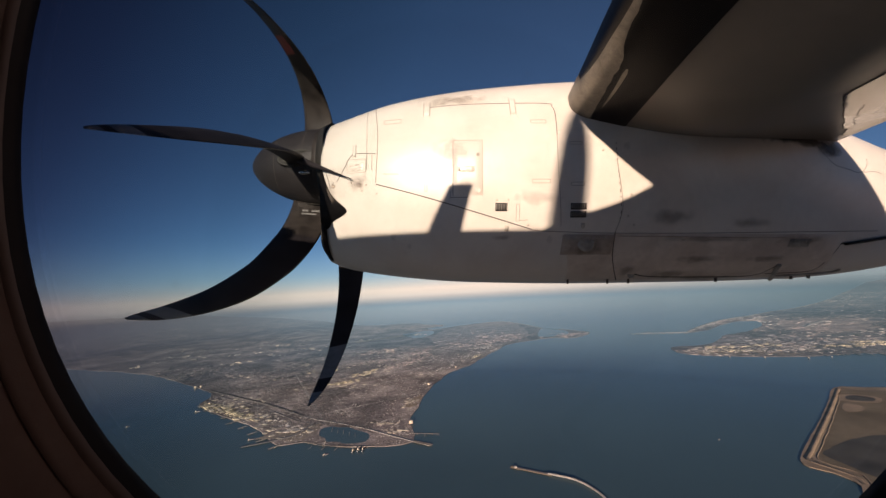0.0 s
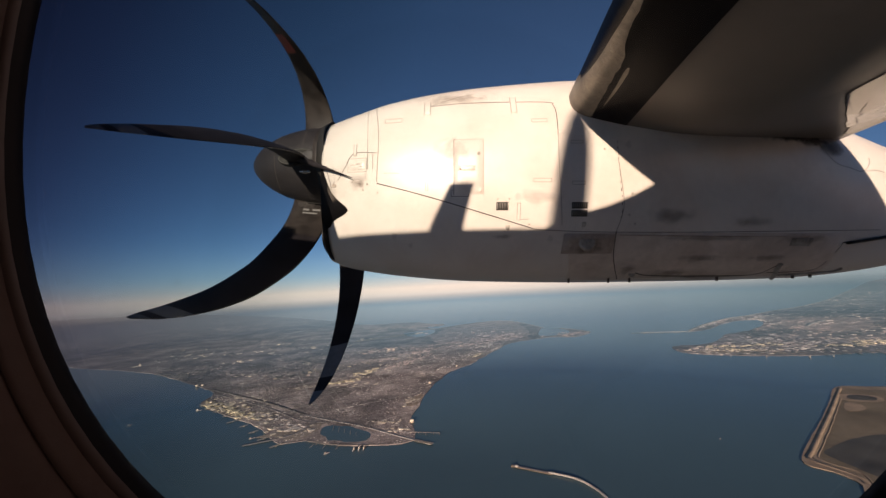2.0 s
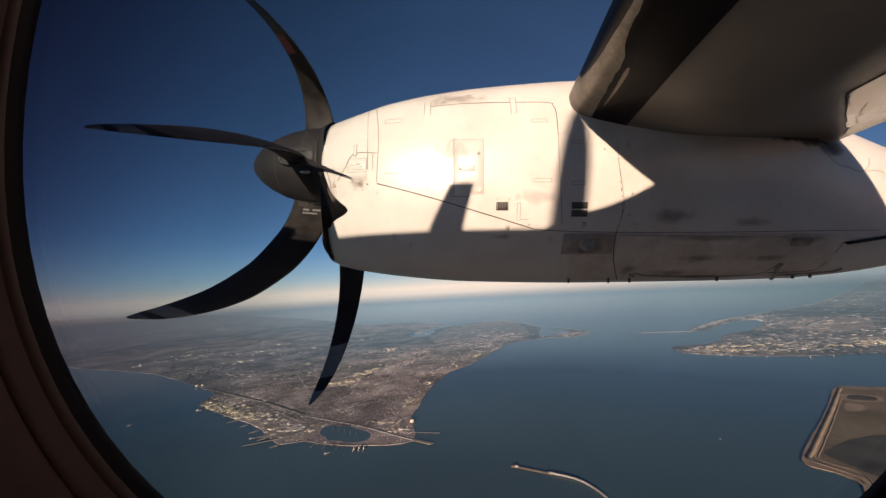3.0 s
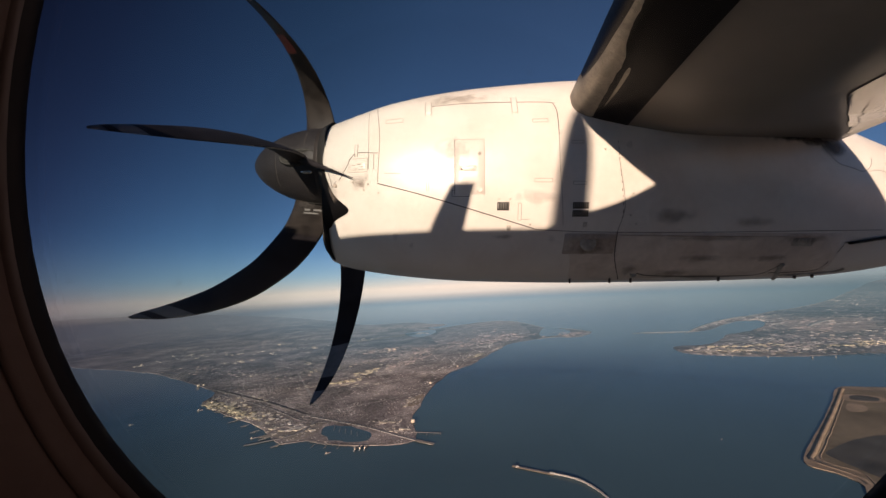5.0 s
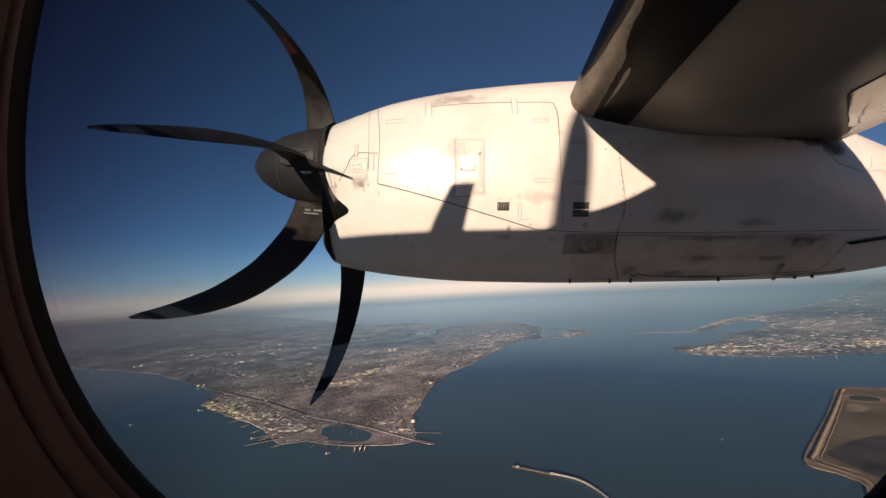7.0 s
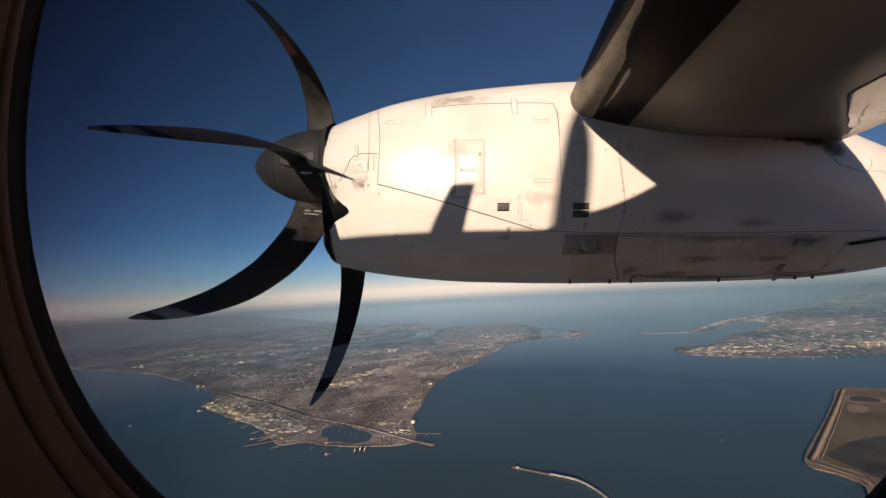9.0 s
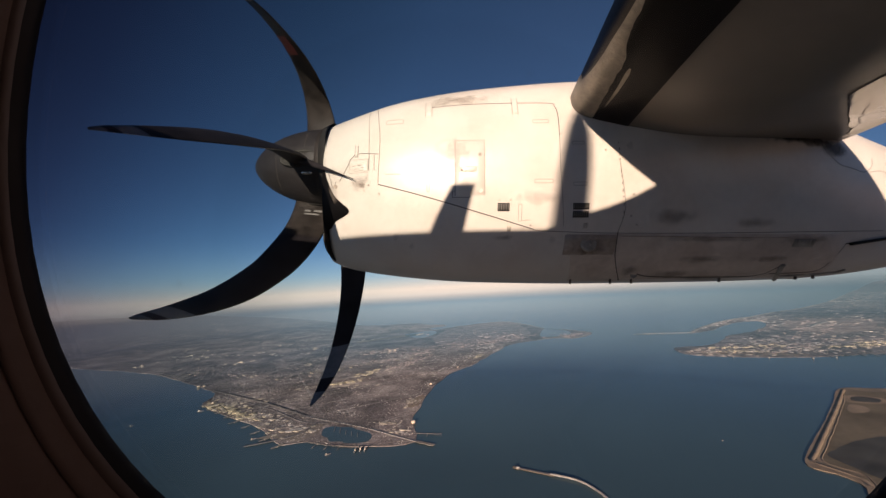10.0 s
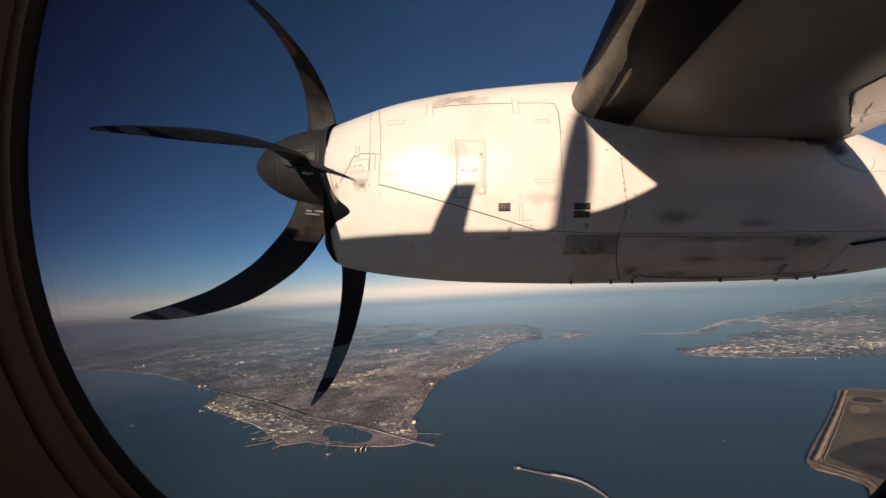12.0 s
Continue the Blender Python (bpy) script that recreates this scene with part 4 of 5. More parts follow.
def build_antenna():
    th = base("blade_antenna", "white swept blade antenna on top of the fuselage", "antenna")
    z0 = FUS_Z + FUS_R - 0.02
    rings = []
    for i in range(7):
        t = i / 6
        xa, xb = -1.11 + 0.23 * t, -0.82 + 0.12 * t
        cx, h = (xa + xb) / 2, (xb - xa) / 2
        rings.append([(cx + h * math.cos(a), FUS_Y + 0.022 * (1 - 0.4 * t) * math.sin(a), z0 + 0.41 * t) for a in [2 * math.pi * k / 20 for k in range(20)]])
    part("antenna_blade", *loft(rings), SKIN, th)
    # unseen hump added to cast a shadow on the lower propeller blade
    puck = [[(-2.72 + 0.48 * k * math.cos(a), FUS_Y + 0.12 * k * math.sin(a), z0 + h) for a in [2 * math.pi * i / 24 for i in range(24)]] for k, h in ((1.0, 0.0), (0.97, 0.14), (0.90, 0.20), (0.6, 0.235), (0.05, 0.24))]
    part("shadow_puck", *loft(puck), SKIN, th, "low rounded antenna cover")
    part("antenna_foot", *box(-1.18, -0.81, FUS_Y - 0.05, FUS_Y + 0.05, z0 - 0.02, z0 + 0.012), SKIN, th)


build_antenna()

# ---- sea and land ----
water = mesh_ob("water", [(-4900, -4900, 0), (4900, -4900, 0), (4900, 4900, 0), (-4900, 4900, 0)], [(0, 1, 2, 3)], WATER, smooth=False)
tagged(water, "dark blue-grey open harbour water with faint ripples", "water", kind="structure")

PENINSULA = [(-790, 686), (-636, 602), (-516, 554), (-416, 507), (-309, 434), (-250, 386), (-242, 357), (-218, 333), (-178, 304), (-151, 285), (-129, 261),
             (-115, 249), (-100, 253), (-75, 243), (-52, 239), (-25, 244), (-31, 279), (-27, 310), (-23, 340), (-16, 376), (3, 425), (28, 458), (62, 523),
             (104, 595), (153, 621), (184, 636), (221, 622), (268, 669), (249, 721), (204, 771), (187, 859), (155, 946), (87, 939), (12, 885), (-35, 858),
             (-83, 1030), (-252, 1055), (-494, 1353), (-979, 1816), (-1995, 2565), (-2930, 2673), (-2478, 2027)]
FAR_SHORE = [(309, 497), (294, 460), (312, 440), (335, 427), (359, 417), (407, 406), (444, 406), (482, 401), (500, 356), (929, 588), (3300, 2200), (2575, 2080),
             (1568, 1374), (1121, 1044), (888, 895), (761, 835), (658, 777), (582, 743), (485, 675), (414, 615), (451, 622), (538, 688), (600, 709), (596, 678),
             (548, 626), (464, 573), (435, 565), (405, 534), (356, 500)]
DIKE = [(316, 299.6), (280, 271.5), (246.2, 244.9), (214, 220.6), (188.6, 201), (179.7, 193.2), (178.3, 187.4), (183.3, 181.5), (184.7, 175.1), (183.5, 169.7),
        (177, 152), (236, 112), (372, 148), (440, 274), (366, 289.8), (340, 295)]
BASIN = [(313.5, 292), (282, 266.6), (225.6, 222.4), (199.7, 202.2), (189.6, 194.0), (189.7, 187.3), (193.2, 182.5), (193.6, 177.3), (189.6, 170.9), (184, 155),
         (238, 119), (364, 156), (424, 270), (338, 286.4)]


def shore(pts, step, rough):
    """A closed coastline: a smooth curve through pts, made uneven."""
    out = []
    for p in spline([(x, y, 0) for x, y in pts], step, True):
        d = math.hypot(p.x, p.y)
        k = rough * min(3.0, d / 300)
        w = noise.noise_vector(p * (0.09 / max(1, d / 500))) + 0.5 * noise.noise_vector(p * 0.3)
        out.append((p.x + w.x * k, p.y + w.y * k))
    return out


def inside(px, py, poly):
    px, py = np.asarray(px, float), np.asarray(py, float)
    res = np.zeros(px.shape, bool)
    for (x0, y0), (x1, y1) in zip(poly, poly[1:] + poly[:1]):
        if y0 != y1:
            res ^= ((y0 > py) != (y1 > py)) & (px < (x1 - x0) * (py - y0) / (y1 - y0) + x0)
    return res


def slab(name, outline, z0, z1, mat, label, category, parent=None):
    """Low flat ground with a sloping edge."""
    n = len(outline)
    top, _, tris = delaunay_2d_cdt([Vector(q) for q in outline], [(i, (i + 1) % n) for i in range(n)], [], 0, 1e-4, False)[:3]
    mid = [sum((top[i] for i in t), Vector((0, 0))) / 3 for t in tris]
    tris = [t for t, ok in zip(tris, inside([q.x for q in mid], [q.y for q in mid], outline)) if ok]
    bm = bmesh.new()
    c = [bm.verts.new((q.x, q.y, z1)) for q in top]
    for t in tris:
        bm.faces.new([c[i] for i in t])
    rim = [e for e in bm.edges if len(e.link_faces) == 1]
    low = {}
    for e in rim:
        for v in e.verts:
            if v not in low:
                low[v] = bm.verts.new((v.co.x, v.co.y, z0))
    for e in rim:
        u, w = e.verts
        bm.faces.new((u, w, low[w], low[u]))
    bmesh.ops.recalc_face_normals(bm, faces=bm.faces)
    me = bpy.data.meshes.new(name)
    bm.to_mesh(me)
    bm.free()
    me.materials.append(mat)
    ob = new(name, me)
    if parent is not None:
        ob.parent = parent
        return ob
    return tagged(ob, label, category, kind="structure")


coast_a, coast_b, coast_c = shore(PENINSULA, 9, 1.6), shore(FAR_SHORE, 9, 1.4), shore(DIKE, 5, 0.35)
slab("ground_peninsula", coast_a, -0.5, 0.30, LAND, "brown-grey built-up peninsula seen from the air", "land")
# slab added out of view as a reflector for the nacelle's underside
slab("ground_bounce_slab", shore([(-700, 60), (-300, 78), (0, 66), (300, 80), (700, 58), (900, -700), (-900, -700)], 40, 2), -0.5, 0.30, BOUNCE_GROUND, "unseen grey-brown slab beneath the aircraft, added to bounce light upwards", "land")
slab("ground_far_shore", coast_b, -0.5, 0.30, LAND, "brown-grey far shore crowded with docks", "land")
slab("ground_dike", coast_c, -0.5, 0.44, SAND, "tan sandy dike round a disposal basin", "land")


def ribbon(pts, width, z, step=4, shift=0.0, deep=0.12):
    path = spline([(x, y, 0) for x, y in pts], step)
    if shift:
        ways = [(path[min(i + 1, len(path) - 1)] - path[max(i - 1, 0)]).normalized() for i in range(len(path))]
        path = [p + Vector((-d.y, d.x, 0)) * shift for p, d in zip(path, ways)]
    verts, faces = [], []
    for i, p in enumerate(path):
        d = (path[min(i + 1, len(path) - 1)] - path[max(i - 1, 0)]).normalized()
        for s in (-0.5, 0.5):
            verts.append((p.x - d.y * width * s, p.y + d.x * width * s, z))
    k = len(verts)
    verts += [(x, y, z - deep) for x, y, _ in verts]
    for i in range(len(path) - 1):
        a = 2 * i
        faces += [(a, a + 1, a + 3, a + 2), (a, a + 2, k + a + 2, k + a), (a + 1, k + a + 1, k + a + 3, a + 3)]
    return verts, faces


coast_d = shore(BASIN, 5, 0.3)
slab("ground_basin_mud", coast_d, 0.40, 0.47, MUD, "dark settled mud inside the dike", "land")
ditch = [(0.30 * p + 0.70 * q, 0.30 * r + 0.70 * t) for (p, r), (q, t) in zip([DIKE[0], *DIKE[2:6], *DIKE[7:10]], [BASIN[0], BASIN[1], BASIN[2], BASIN[3], BASIN[4], BASIN[6], BASIN[7], BASIN[8]])]
tagged(mesh_ob("road_dike_track", *ribbon(ditch, 1.1, 0.47, deep=0.03), MUD), "dark rutted track along the dike", "road", kind="structure")
crest = [(0.52 * p + 0.48 * q, 0.52 * r + 0.48 * t) for (p, r), (q, t) in zip([DIKE[0], *DIKE[2:6], *DIKE[7:10]], [BASIN[0], BASIN[1], BASIN[2], BASIN[3], BASIN[4], BASIN[6], BASIN[7], BASIN[8]])]
tagged(mesh_ob("road_dike_crest", *ribbon(crest, 2.6, 0.56, deep=0.10), SAND), "pale sandy crest of the dike", "road", kind="structure")
tagged(mesh_ob("road_dike_rim", *ribbon([(c[0], c[1]) for c in coast_d[len(coast_d) // 40: len(coast_d) // 2]], 0.6, 0.56, deep=0.08), SAND), "pale inner rim of the dike", "road", kind="structure")
slab("ground_wet_mud", shore([(197, 198), (212, 206), (236, 214), (258, 214), (280, 200), (262, 178), (226, 168), (200, 172), (197, 184)], 4, 0.9), 0.47, 0.50, MUD_DARK, "wet dark mud flat in the basin", "land")
slab("ground_sand_patch", shore([(270, 250.5), (276, 259), (287, 265.5), (289, 259), (282, 251)], 2, 0.5), 0.50, 0.55, SAND, "pale sand patch in the basin", "land")
slab("ground_sand_ridge", shore([(289, 272), (300, 282), (312, 281), (318, 272), (308, 263), (298, 265)], 2, 0.5), 0.50, 0.55, SAND, "tan sand ridge round a pool", "land")
slab("water_basin_pool", shore([(295, 272.5), (302, 279), (310, 278.5), (314, 271.5), (307, 266), (299, 268)], 2, 0.2), 0.52, 0.59, MUD_DARK, "small murky pool ringed by sand", "water")
slab("water_inlet", shore([(180, 700), (209, 765), (236, 716), (226, 668), (206, 655), (184, 648), (170, 652)], 5, 0.6), 0.28, 0.36, WATER, "sheltered inlet behind the spit", "water")
tagged(mesh_ob("road_highway", *ribbon([(-120, 303), (-109, 296), (-67, 273), (-40, 254), (-14, 236)], 2.2, 0.42, deep=0.03), CONCRETE), "grey highway along the shore to the pier", "road", kind="structure")
tagged(mesh_ob("road_rail_yard", *ribbon([(-261, 402), (-215, 372), (-167, 340), (-122, 305)], 4.2, 0.40, deep=0.03), RAIL_YARD), "dark rail yard strip behind the shipyard", "road", kind="structure")
basin_line = shore([(-95.9, 273), (-90, 277.5), (-83.5, 275), (-76, 274), (-67.3, 267.2), (-60, 262), (-56, 255.7), (-59, 247.3), (-70.7, 246.5), (-77, 249.5), (-84.9, 250.7), (-88, 257), (-93.3, 261.8)], 2, 0.8)
slab("water_basin", basin_line, 0.28, 0.36, WATER, "dark small-boat harbour water", "water")
slab("water_lake", shore([(-95, 785), (-73, 813), (-35, 838), (-27, 785), (-54, 726)], 8, 1.0), 0.28, 0.36, WATER, "pale inlet water among the houses", "water")


def beach(pts, width, label):
    tagged(mesh_ob("pavement_beach", *ribbon(pts, width, 0.36, 8), SAND_PALE), label, "beach", kind="structure")


beach([(416, 618), (485, 677), (582, 744), (658, 777), (761, 834), (888, 893), (1121, 1041), (1568, 1370)], 7, "pale sandy beach along the outer coast")
beach([(266, 668), (249, 719), (206, 770), (188, 857), (157, 942)], 5, "pale sandy beach round the spit")
beach([(153, 622), (184, 637), (221, 624), (262, 666)], 3, "pale sea wall along the spit")
streets_v, streets_f = [], []
for i in range(30):
    t = radians(28 if i % 2 else 118)
    c, s = math.cos(t), math.sin(t)
    o = random.uniform(-150, 160)
    l0, l1 = random.uniform(-160, -40), random.uniform(40, 170)
    cx, cy = -90 - o * s, 400 + o * c
    run = [(cx + c * l, cy + s * l) for l in np.arange(l0, l1, 8)]
    keep = inside([q[0] for q in run], [q[1] for q in run], coast_a) & ~inside([q[0] for q in run], [q[1] for q in run], basin_line)
    best, now = [], []
    for q, k in zip(run, keep):
        now = now + [q] if k else []
        best = now if len(now) > len(best) else best
    run = best
    if len(run) > 3:
        v, f = ribbon(run, random.choice((0.5, 0.5, 0.9)), 0.40, 8)
        k = len(streets_v)
        streets_v += v
        streets_f += [tuple(i + k for i in q) for q in f]
street_mesh = bpy.data.meshes.new("streets")
street_mesh.from_pydata(streets_v, [], streets_f)
street_mesh.materials.append(CONCRETE)
tagged(new("streets", street_mesh), "pale straight streets crossing the suburb", "streets", kind="stuff")
for pts, w in (([(-240, 380), (-160, 325), (-120, 292), (-95, 284)], 1.6), ([(-142, 250), (-114, 264), (-106, 286)], 3.0)):
    tagged(mesh_ob("road_avenue", *ribbon(pts, w, 0.44, deep=0.03), ASPHALT), "grey avenue running through the town", "road", kind="structure")


# ---- houses, woods ----
def boxes(rows, gable=True):
    """One mesh of many small buildings: x, y, half length, half width, height, turn."""
    verts, faces = [], []
    for x, y, a, b, h, t in rows:
        c, s = math.cos(t), math.sin(t)
        k = len(verts)
        for z in (0.25, 0.25 + h):
            for u, w in ((-a, -b), (a, -b), (a, b), (-a, b)):
                verts.append((x + u * c - w * s, y + u * s + w * c, z))
        faces += [(k, k + 1, k + 5, k + 4), (k + 1, k + 2, k + 6, k + 5), (k + 2, k + 3, k + 7, k + 6), (k + 3, k, k + 4, k + 7)]
        if gable:
            for u in (-a, a):
                verts.append((x + u * c, y + u * s, 0.25 + h * 1.5))
            faces += [(k + 4, k + 5, k + 9, k + 8), (k + 6, k + 7, k + 8, k + 9), (k + 5, k + 6, k + 9), (k + 7, k + 4, k + 8)]
        else:
            faces.append((k + 4, k + 5, k + 6, k + 7))
    return verts, faces


def clumps(rows):
    """One mesh of many low tree clumps: x, y, radius, height."""
    verts, faces = [], []
    for x, y, r, h in rows:
        k = len(verts)
        t0 = random.uniform(0, 6)
        for j in range(5):
            t = t0 + j * 1.2566 + random.uniform(-0.3, 0.3)
            q = r * random.uniform(0.7, 1.2)
            verts.append((x + q * math.cos(t), y + q * math.sin(t), 0.28 + h * random.uniform(0.25, 0.5)))
        verts.append((x + random.uniform(-0.3, 0.3) * r, y + random.uniform(-0.3, 0.3) * r, 0.28 + h))
        for j in range(5):
            verts.append((verts[k + j][0] * 0.5 + x * 0.5, verts[k + j][1] * 0.5 + y * 0.5, 0.22))
        for j in range(5):
            i = (j + 1) % 5
            faces += [(k + j, k + i, k + 5), (k + j, k + 6 + j, k + 6 + i, k + i)]
    return verts, faces


rng = np.random.default_rng(7)


def stuff(name, data, mat, label, category):
    me = bpy.data.meshes.new(name)
    me.from_pydata(data[0], [], data[1])
    me.materials.append(mat)
    return tagged(new(name, me), label, category, kind="stuff")


def patch(x, y, s, seed):
    return noise.noise(Vector((x * s + seed, y * s, seed)))


def houses_and_trees():
    homes, trees = [], []
    turn = radians(28)
    c, s = math.cos(turn), math.sin(turn)
    u, w = np.meshgrid(np.arange(-420, 620, 1.7), np.arange(120, 760, 2.3))
    u, w = u.ravel() + rng.uniform(-0.5, 0.5, u.size), w.ravel() + rng.uniform(-0.3, 0.3, w.size)
    x, y = u * c - w * s, u * s + w * c
    ok = inside(x, y, coast_a) & ~inside(x, y, basin_line) & (np.hypot(x, y) < 620) & (x > -420)
    for a, b in zip(x[ok], y[ok]):
        d = math.hypot(a, b)
        wood = patch(a, b, 0.022, 3.1) + 0.4 * patch(a, b, 0.09, 8.2)
        if wood > 0.20 - 0.34 * min(1, max(0, (-a - 90) / 260)) - 0.10 * min(1, max(0, (b - 420) / 200)):
            if random.random() < 0.8:
                trees.append((a, b, random.uniform(0.6, 1.2), random.uniform(0.25, 0.5)))
        elif random.random() < (0.8 if d < 430 else 0.5):
            k = random.uniform(0.75, 1.2) * (1.0 if d < 430 else 1.2)
            homes.append((a, b, 0.5 * k, 0.36 * k, 0.13 * k, turn + random.choice((0, 1.5708)) + random.uniform(-0.06, 0.06)))
            if random.random() < 0.25:
                trees.append((a + random.uniform(-1, 1), b + 1.2, random.uniform(0.3, 0.6), random.uniform(0.2, 0.4)))
    big = []
    for coast, n, lo, hi, x0, x1, y0, y1 in ((coast_a, 5200, 500, 2000, -1100, 280, 420, 1500), (coast_b, 3000, 450, 1500, 300, 1500, 390, 1300)):
        x, y = rng.uniform(x0, x1, n * 3), rng.uniform(y0, y1, n * 3)
        ok = inside(x, y, coast)
        for a, b in list(zip(x[ok], y[ok]))[:n]:
            d = math.hypot(a, b)
            if patch(a, b, 0.012, 5.5) < -0.05 - 0.3 * random.random() and (coast is coast_b or a < -60):
                trees.append((a, b, random.uniform(2, 5), random.uniform(0.8, 1.6)))
            else:
                k = d / 500 * random.uniform(0.3, 0.9) ** 1.3
                big.append((a, b, 1.5 * k, 0.8 * k, 0.2 * k, turn + random.choice((0, 1.5708)) + random.uniform(-0.3, 0.3)))
    return homes, trees, big


homes, trees, big = houses_and_trees()
stuff("houses", boxes([h for i, h in enumerate(homes) if i % 10 < 7]), ROOF, "rows of small suburban houses in winter light", "houses")
stuff("houses", boxes([h for i, h in enumerate(homes) if i % 10 > 6]), ROOF_LIGHT, "pale-roofed suburban houses among the rows", "houses")
stuff("far_buildings", boxes(big, False), ROOF_PALE, "scattered distant buildings on the flat land", "buildings")
stuff("woods", clumps(trees), WOODS, "dark leafless winter woods between the streets", "trees")


# ---- docks, warehouses, ships ----
def warehouse(x, y, a, b, h, t, label):
    th = base("warehouse", label, "warehouse", "dockside warehouses", pose(x, y, 0.28, 0, 0, t))
    part("building_body", *box(-a, a, -b, b, 0, h), WARE, th, smooth=False)
    v = [(-a * 1.03, -b * 1.05, h), (a * 1.03, -b * 1.05, h), (a * 1.03, b * 1.05, h), (-a * 1.03, b * 1.05, h), (-a * 1.03, 0, h * 1.35), (a * 1.03, 0, h * 1.35)]
    part("roof", v, [(0, 1, 5, 4), (2, 3, 4, 5), (1, 2, 5), (3, 0, 4), (0, 3, 2, 1)], WARE, th, smooth=False)
    return th


def scatter_warehouses(coast, centres, n, size, label):
    made = 0
    while made < n:
        cx, cy, sx, sy, t = random.choice(centres)
        x, y = random.gauss(cx, sx), random.gauss(cy, sy)
        if not inside([x], [y], coast)[0] or inside([x], [y], basin_line)[0]:
            continue
        k = size * random.uniform(0.6, 1.5)
        warehouse(x, y, 1.5 * k, 0.85 * k, 0.28 * k, t + random.choice((0, 0, 90)) + random.uniform(-5, 5), label)
        made += 1


scatter_warehouses(coast_a, ((-205, 335, 20, 14, -40), (-165, 305, 16, 10, -35), (-130, 280, 14, 10, -30), (-215, 345, 14, 8, -40)), 60, 1.15, "pale sheet-metal shipyard warehouse by the waterfront")
scatter_warehouses(coast_a, ((-49, 278, 5, 1.5, -28), (-42, 262, 7, 2, -28), (-36, 325, 3, 6, 70), (-103, 393, 10, 5, 30), (-93, 440, 12, 9, 30), (-83, 484, 8, 7, 30), (-92, 581, 7, 6, 35),
                             (-40, 517, 8, 22, 50), (-134, 604, 10, 8, 30), (-155, 388, 9, 6, -35), (-200, 350, 14, 8, -38), (-162, 309, 10, 5, -35)), 130, 0.95, "pale flat warehouse among suburban streets")
scatter_warehouses(coast_a, ((-487, 572, 7, 3, 20), (-480, 652, 12, 6, 20), (-498, 721, 14, 8, 20), (-285, 417, 4, 2, -35), (-342, 730, 22, 10, 15), (-237, 670, 16, 8, 20), (-257, 462, 10, 6, -35),
                             (-201, 521, 14, 8, 20), (-63, 788, 6, 4, 30), (-169, 728, 18, 10, 25), (-330, 560, 20, 12, 10), (-420, 640, 24, 12, 10)), 70, 1.7, "large pale warehouse on the wooded flats")
docks = []
while len(docks) < 420:
    cx, cy, sx, sy, t = random.choice(((345, 448, 18, 8, -14), (380, 450, 24, 12, -14), (440, 440, 30, 14, -6), (330, 468, 12, 10, -14), (480, 450, 30, 22, -6), (430, 500, 30, 20, 30), (530, 465, 24, 16, -6)))
    x, y = random.gauss(cx, sx), random.gauss(cy, sy)
    if inside([x], [y], coast_b)[0]:
        k = 1.0 * random.uniform(0.4, 1.5)
        docks.append((x, y, 1.9 * k, 0.8 * k, 0.25 * k, radians(t + random.choice((0, 0, 90)) + random.uniform(-6, 6))))
stuff("dock_buildings", boxes(docks), ROOF_DOCK, "sunlit pale dock buildings along the far shore", "buildings")


def town(coast, clusters, mat, label, tall=0.16):
    """Uncounted low buildings gathered in clusters: x, y, spread along, spread across, turn, number, size."""
    rows = []
    for cx, cy, sx, sy, t, n, size in clusters:
        c, s = math.cos(radians(t)), math.sin(radians(t))
        u, w = rng.normal(0, sx, 4 * n), rng.normal(0, sy, 4 * n)
        x, y = cx + u * c - w * s, cy + u * s + w * c
        ok = inside(x, y, coast) & ~inside(x, y, basin_line)
        for a, b in list(zip(x[ok], y[ok]))[:n]:
            k = size * random.uniform(0.5, 1.4)
            rows.append((a, b, k, 0.5 * k, tall * k, radians(t + random.choice((0, 0, 90)) + random.uniform(-5, 5))))
    stuff("town_buildings", boxes(rows, False), mat, label, "buildings")


town(coast_a, ((-226, 346, 14, 4, -35, 36, 1.9), (-196, 328, 16, 4, -38, 44, 1.9), (-168, 306, 12, 4, -38, 24, 1.7), (-114, 406, 11, 3, 42, 44, 1.7), (-99, 446, 12, 4, 60, 40, 1.9),
               (-150, 470, 30, 8, 25, 24, 1.6), (36, 505, 14, 3, 55, 20, 1.5)), ROOF_YELLOW, "yellow-tan flat-roofed sheds and stores", 0.24)
town(coast_a, ((-150, 312, 16, 7, -36, 40, 1.3), (-132, 292, 14, 7, -36, 34, 1.3), (-118, 275, 10, 4, -32, 16, 2.2), (-98, 312, 12, 4, -25, 60, 0.8), (-78, 298, 10, 3, -28, 40, 0.8),
               (-48, 277, 8, 2.5, -28, 26, 1.0), (-34, 258, 5, 1.5, -28, 14, 0.9), (60, 580, 12, 6, 50, 40, 2.0), (72, 548, 8, 3, 55, 24, 1.9), (30, 520, 16, 5, 55, 36, 1.5), (12, 480, 14, 4, 60, 30, 1.3),
               (-6, 446, 12, 4, 65, 26, 1.2), (-18, 385, 14, 3, 75, 22, 1.0), (-30, 470, 40, 26, 40, 110, 1.1), (-96, 592, 10, 8, 20, 16, 2.2), (-60, 540, 30, 30, 30, 90, 1.4),
               (-250, 520, 60, 40, 10, 90, 1.4), (-380, 650, 80, 40, 0, 70, 2.2), (-190, 620, 60, 40, 15, 80, 1.8)), ROOF_LIGHT, "pale low buildings scattered through the town")
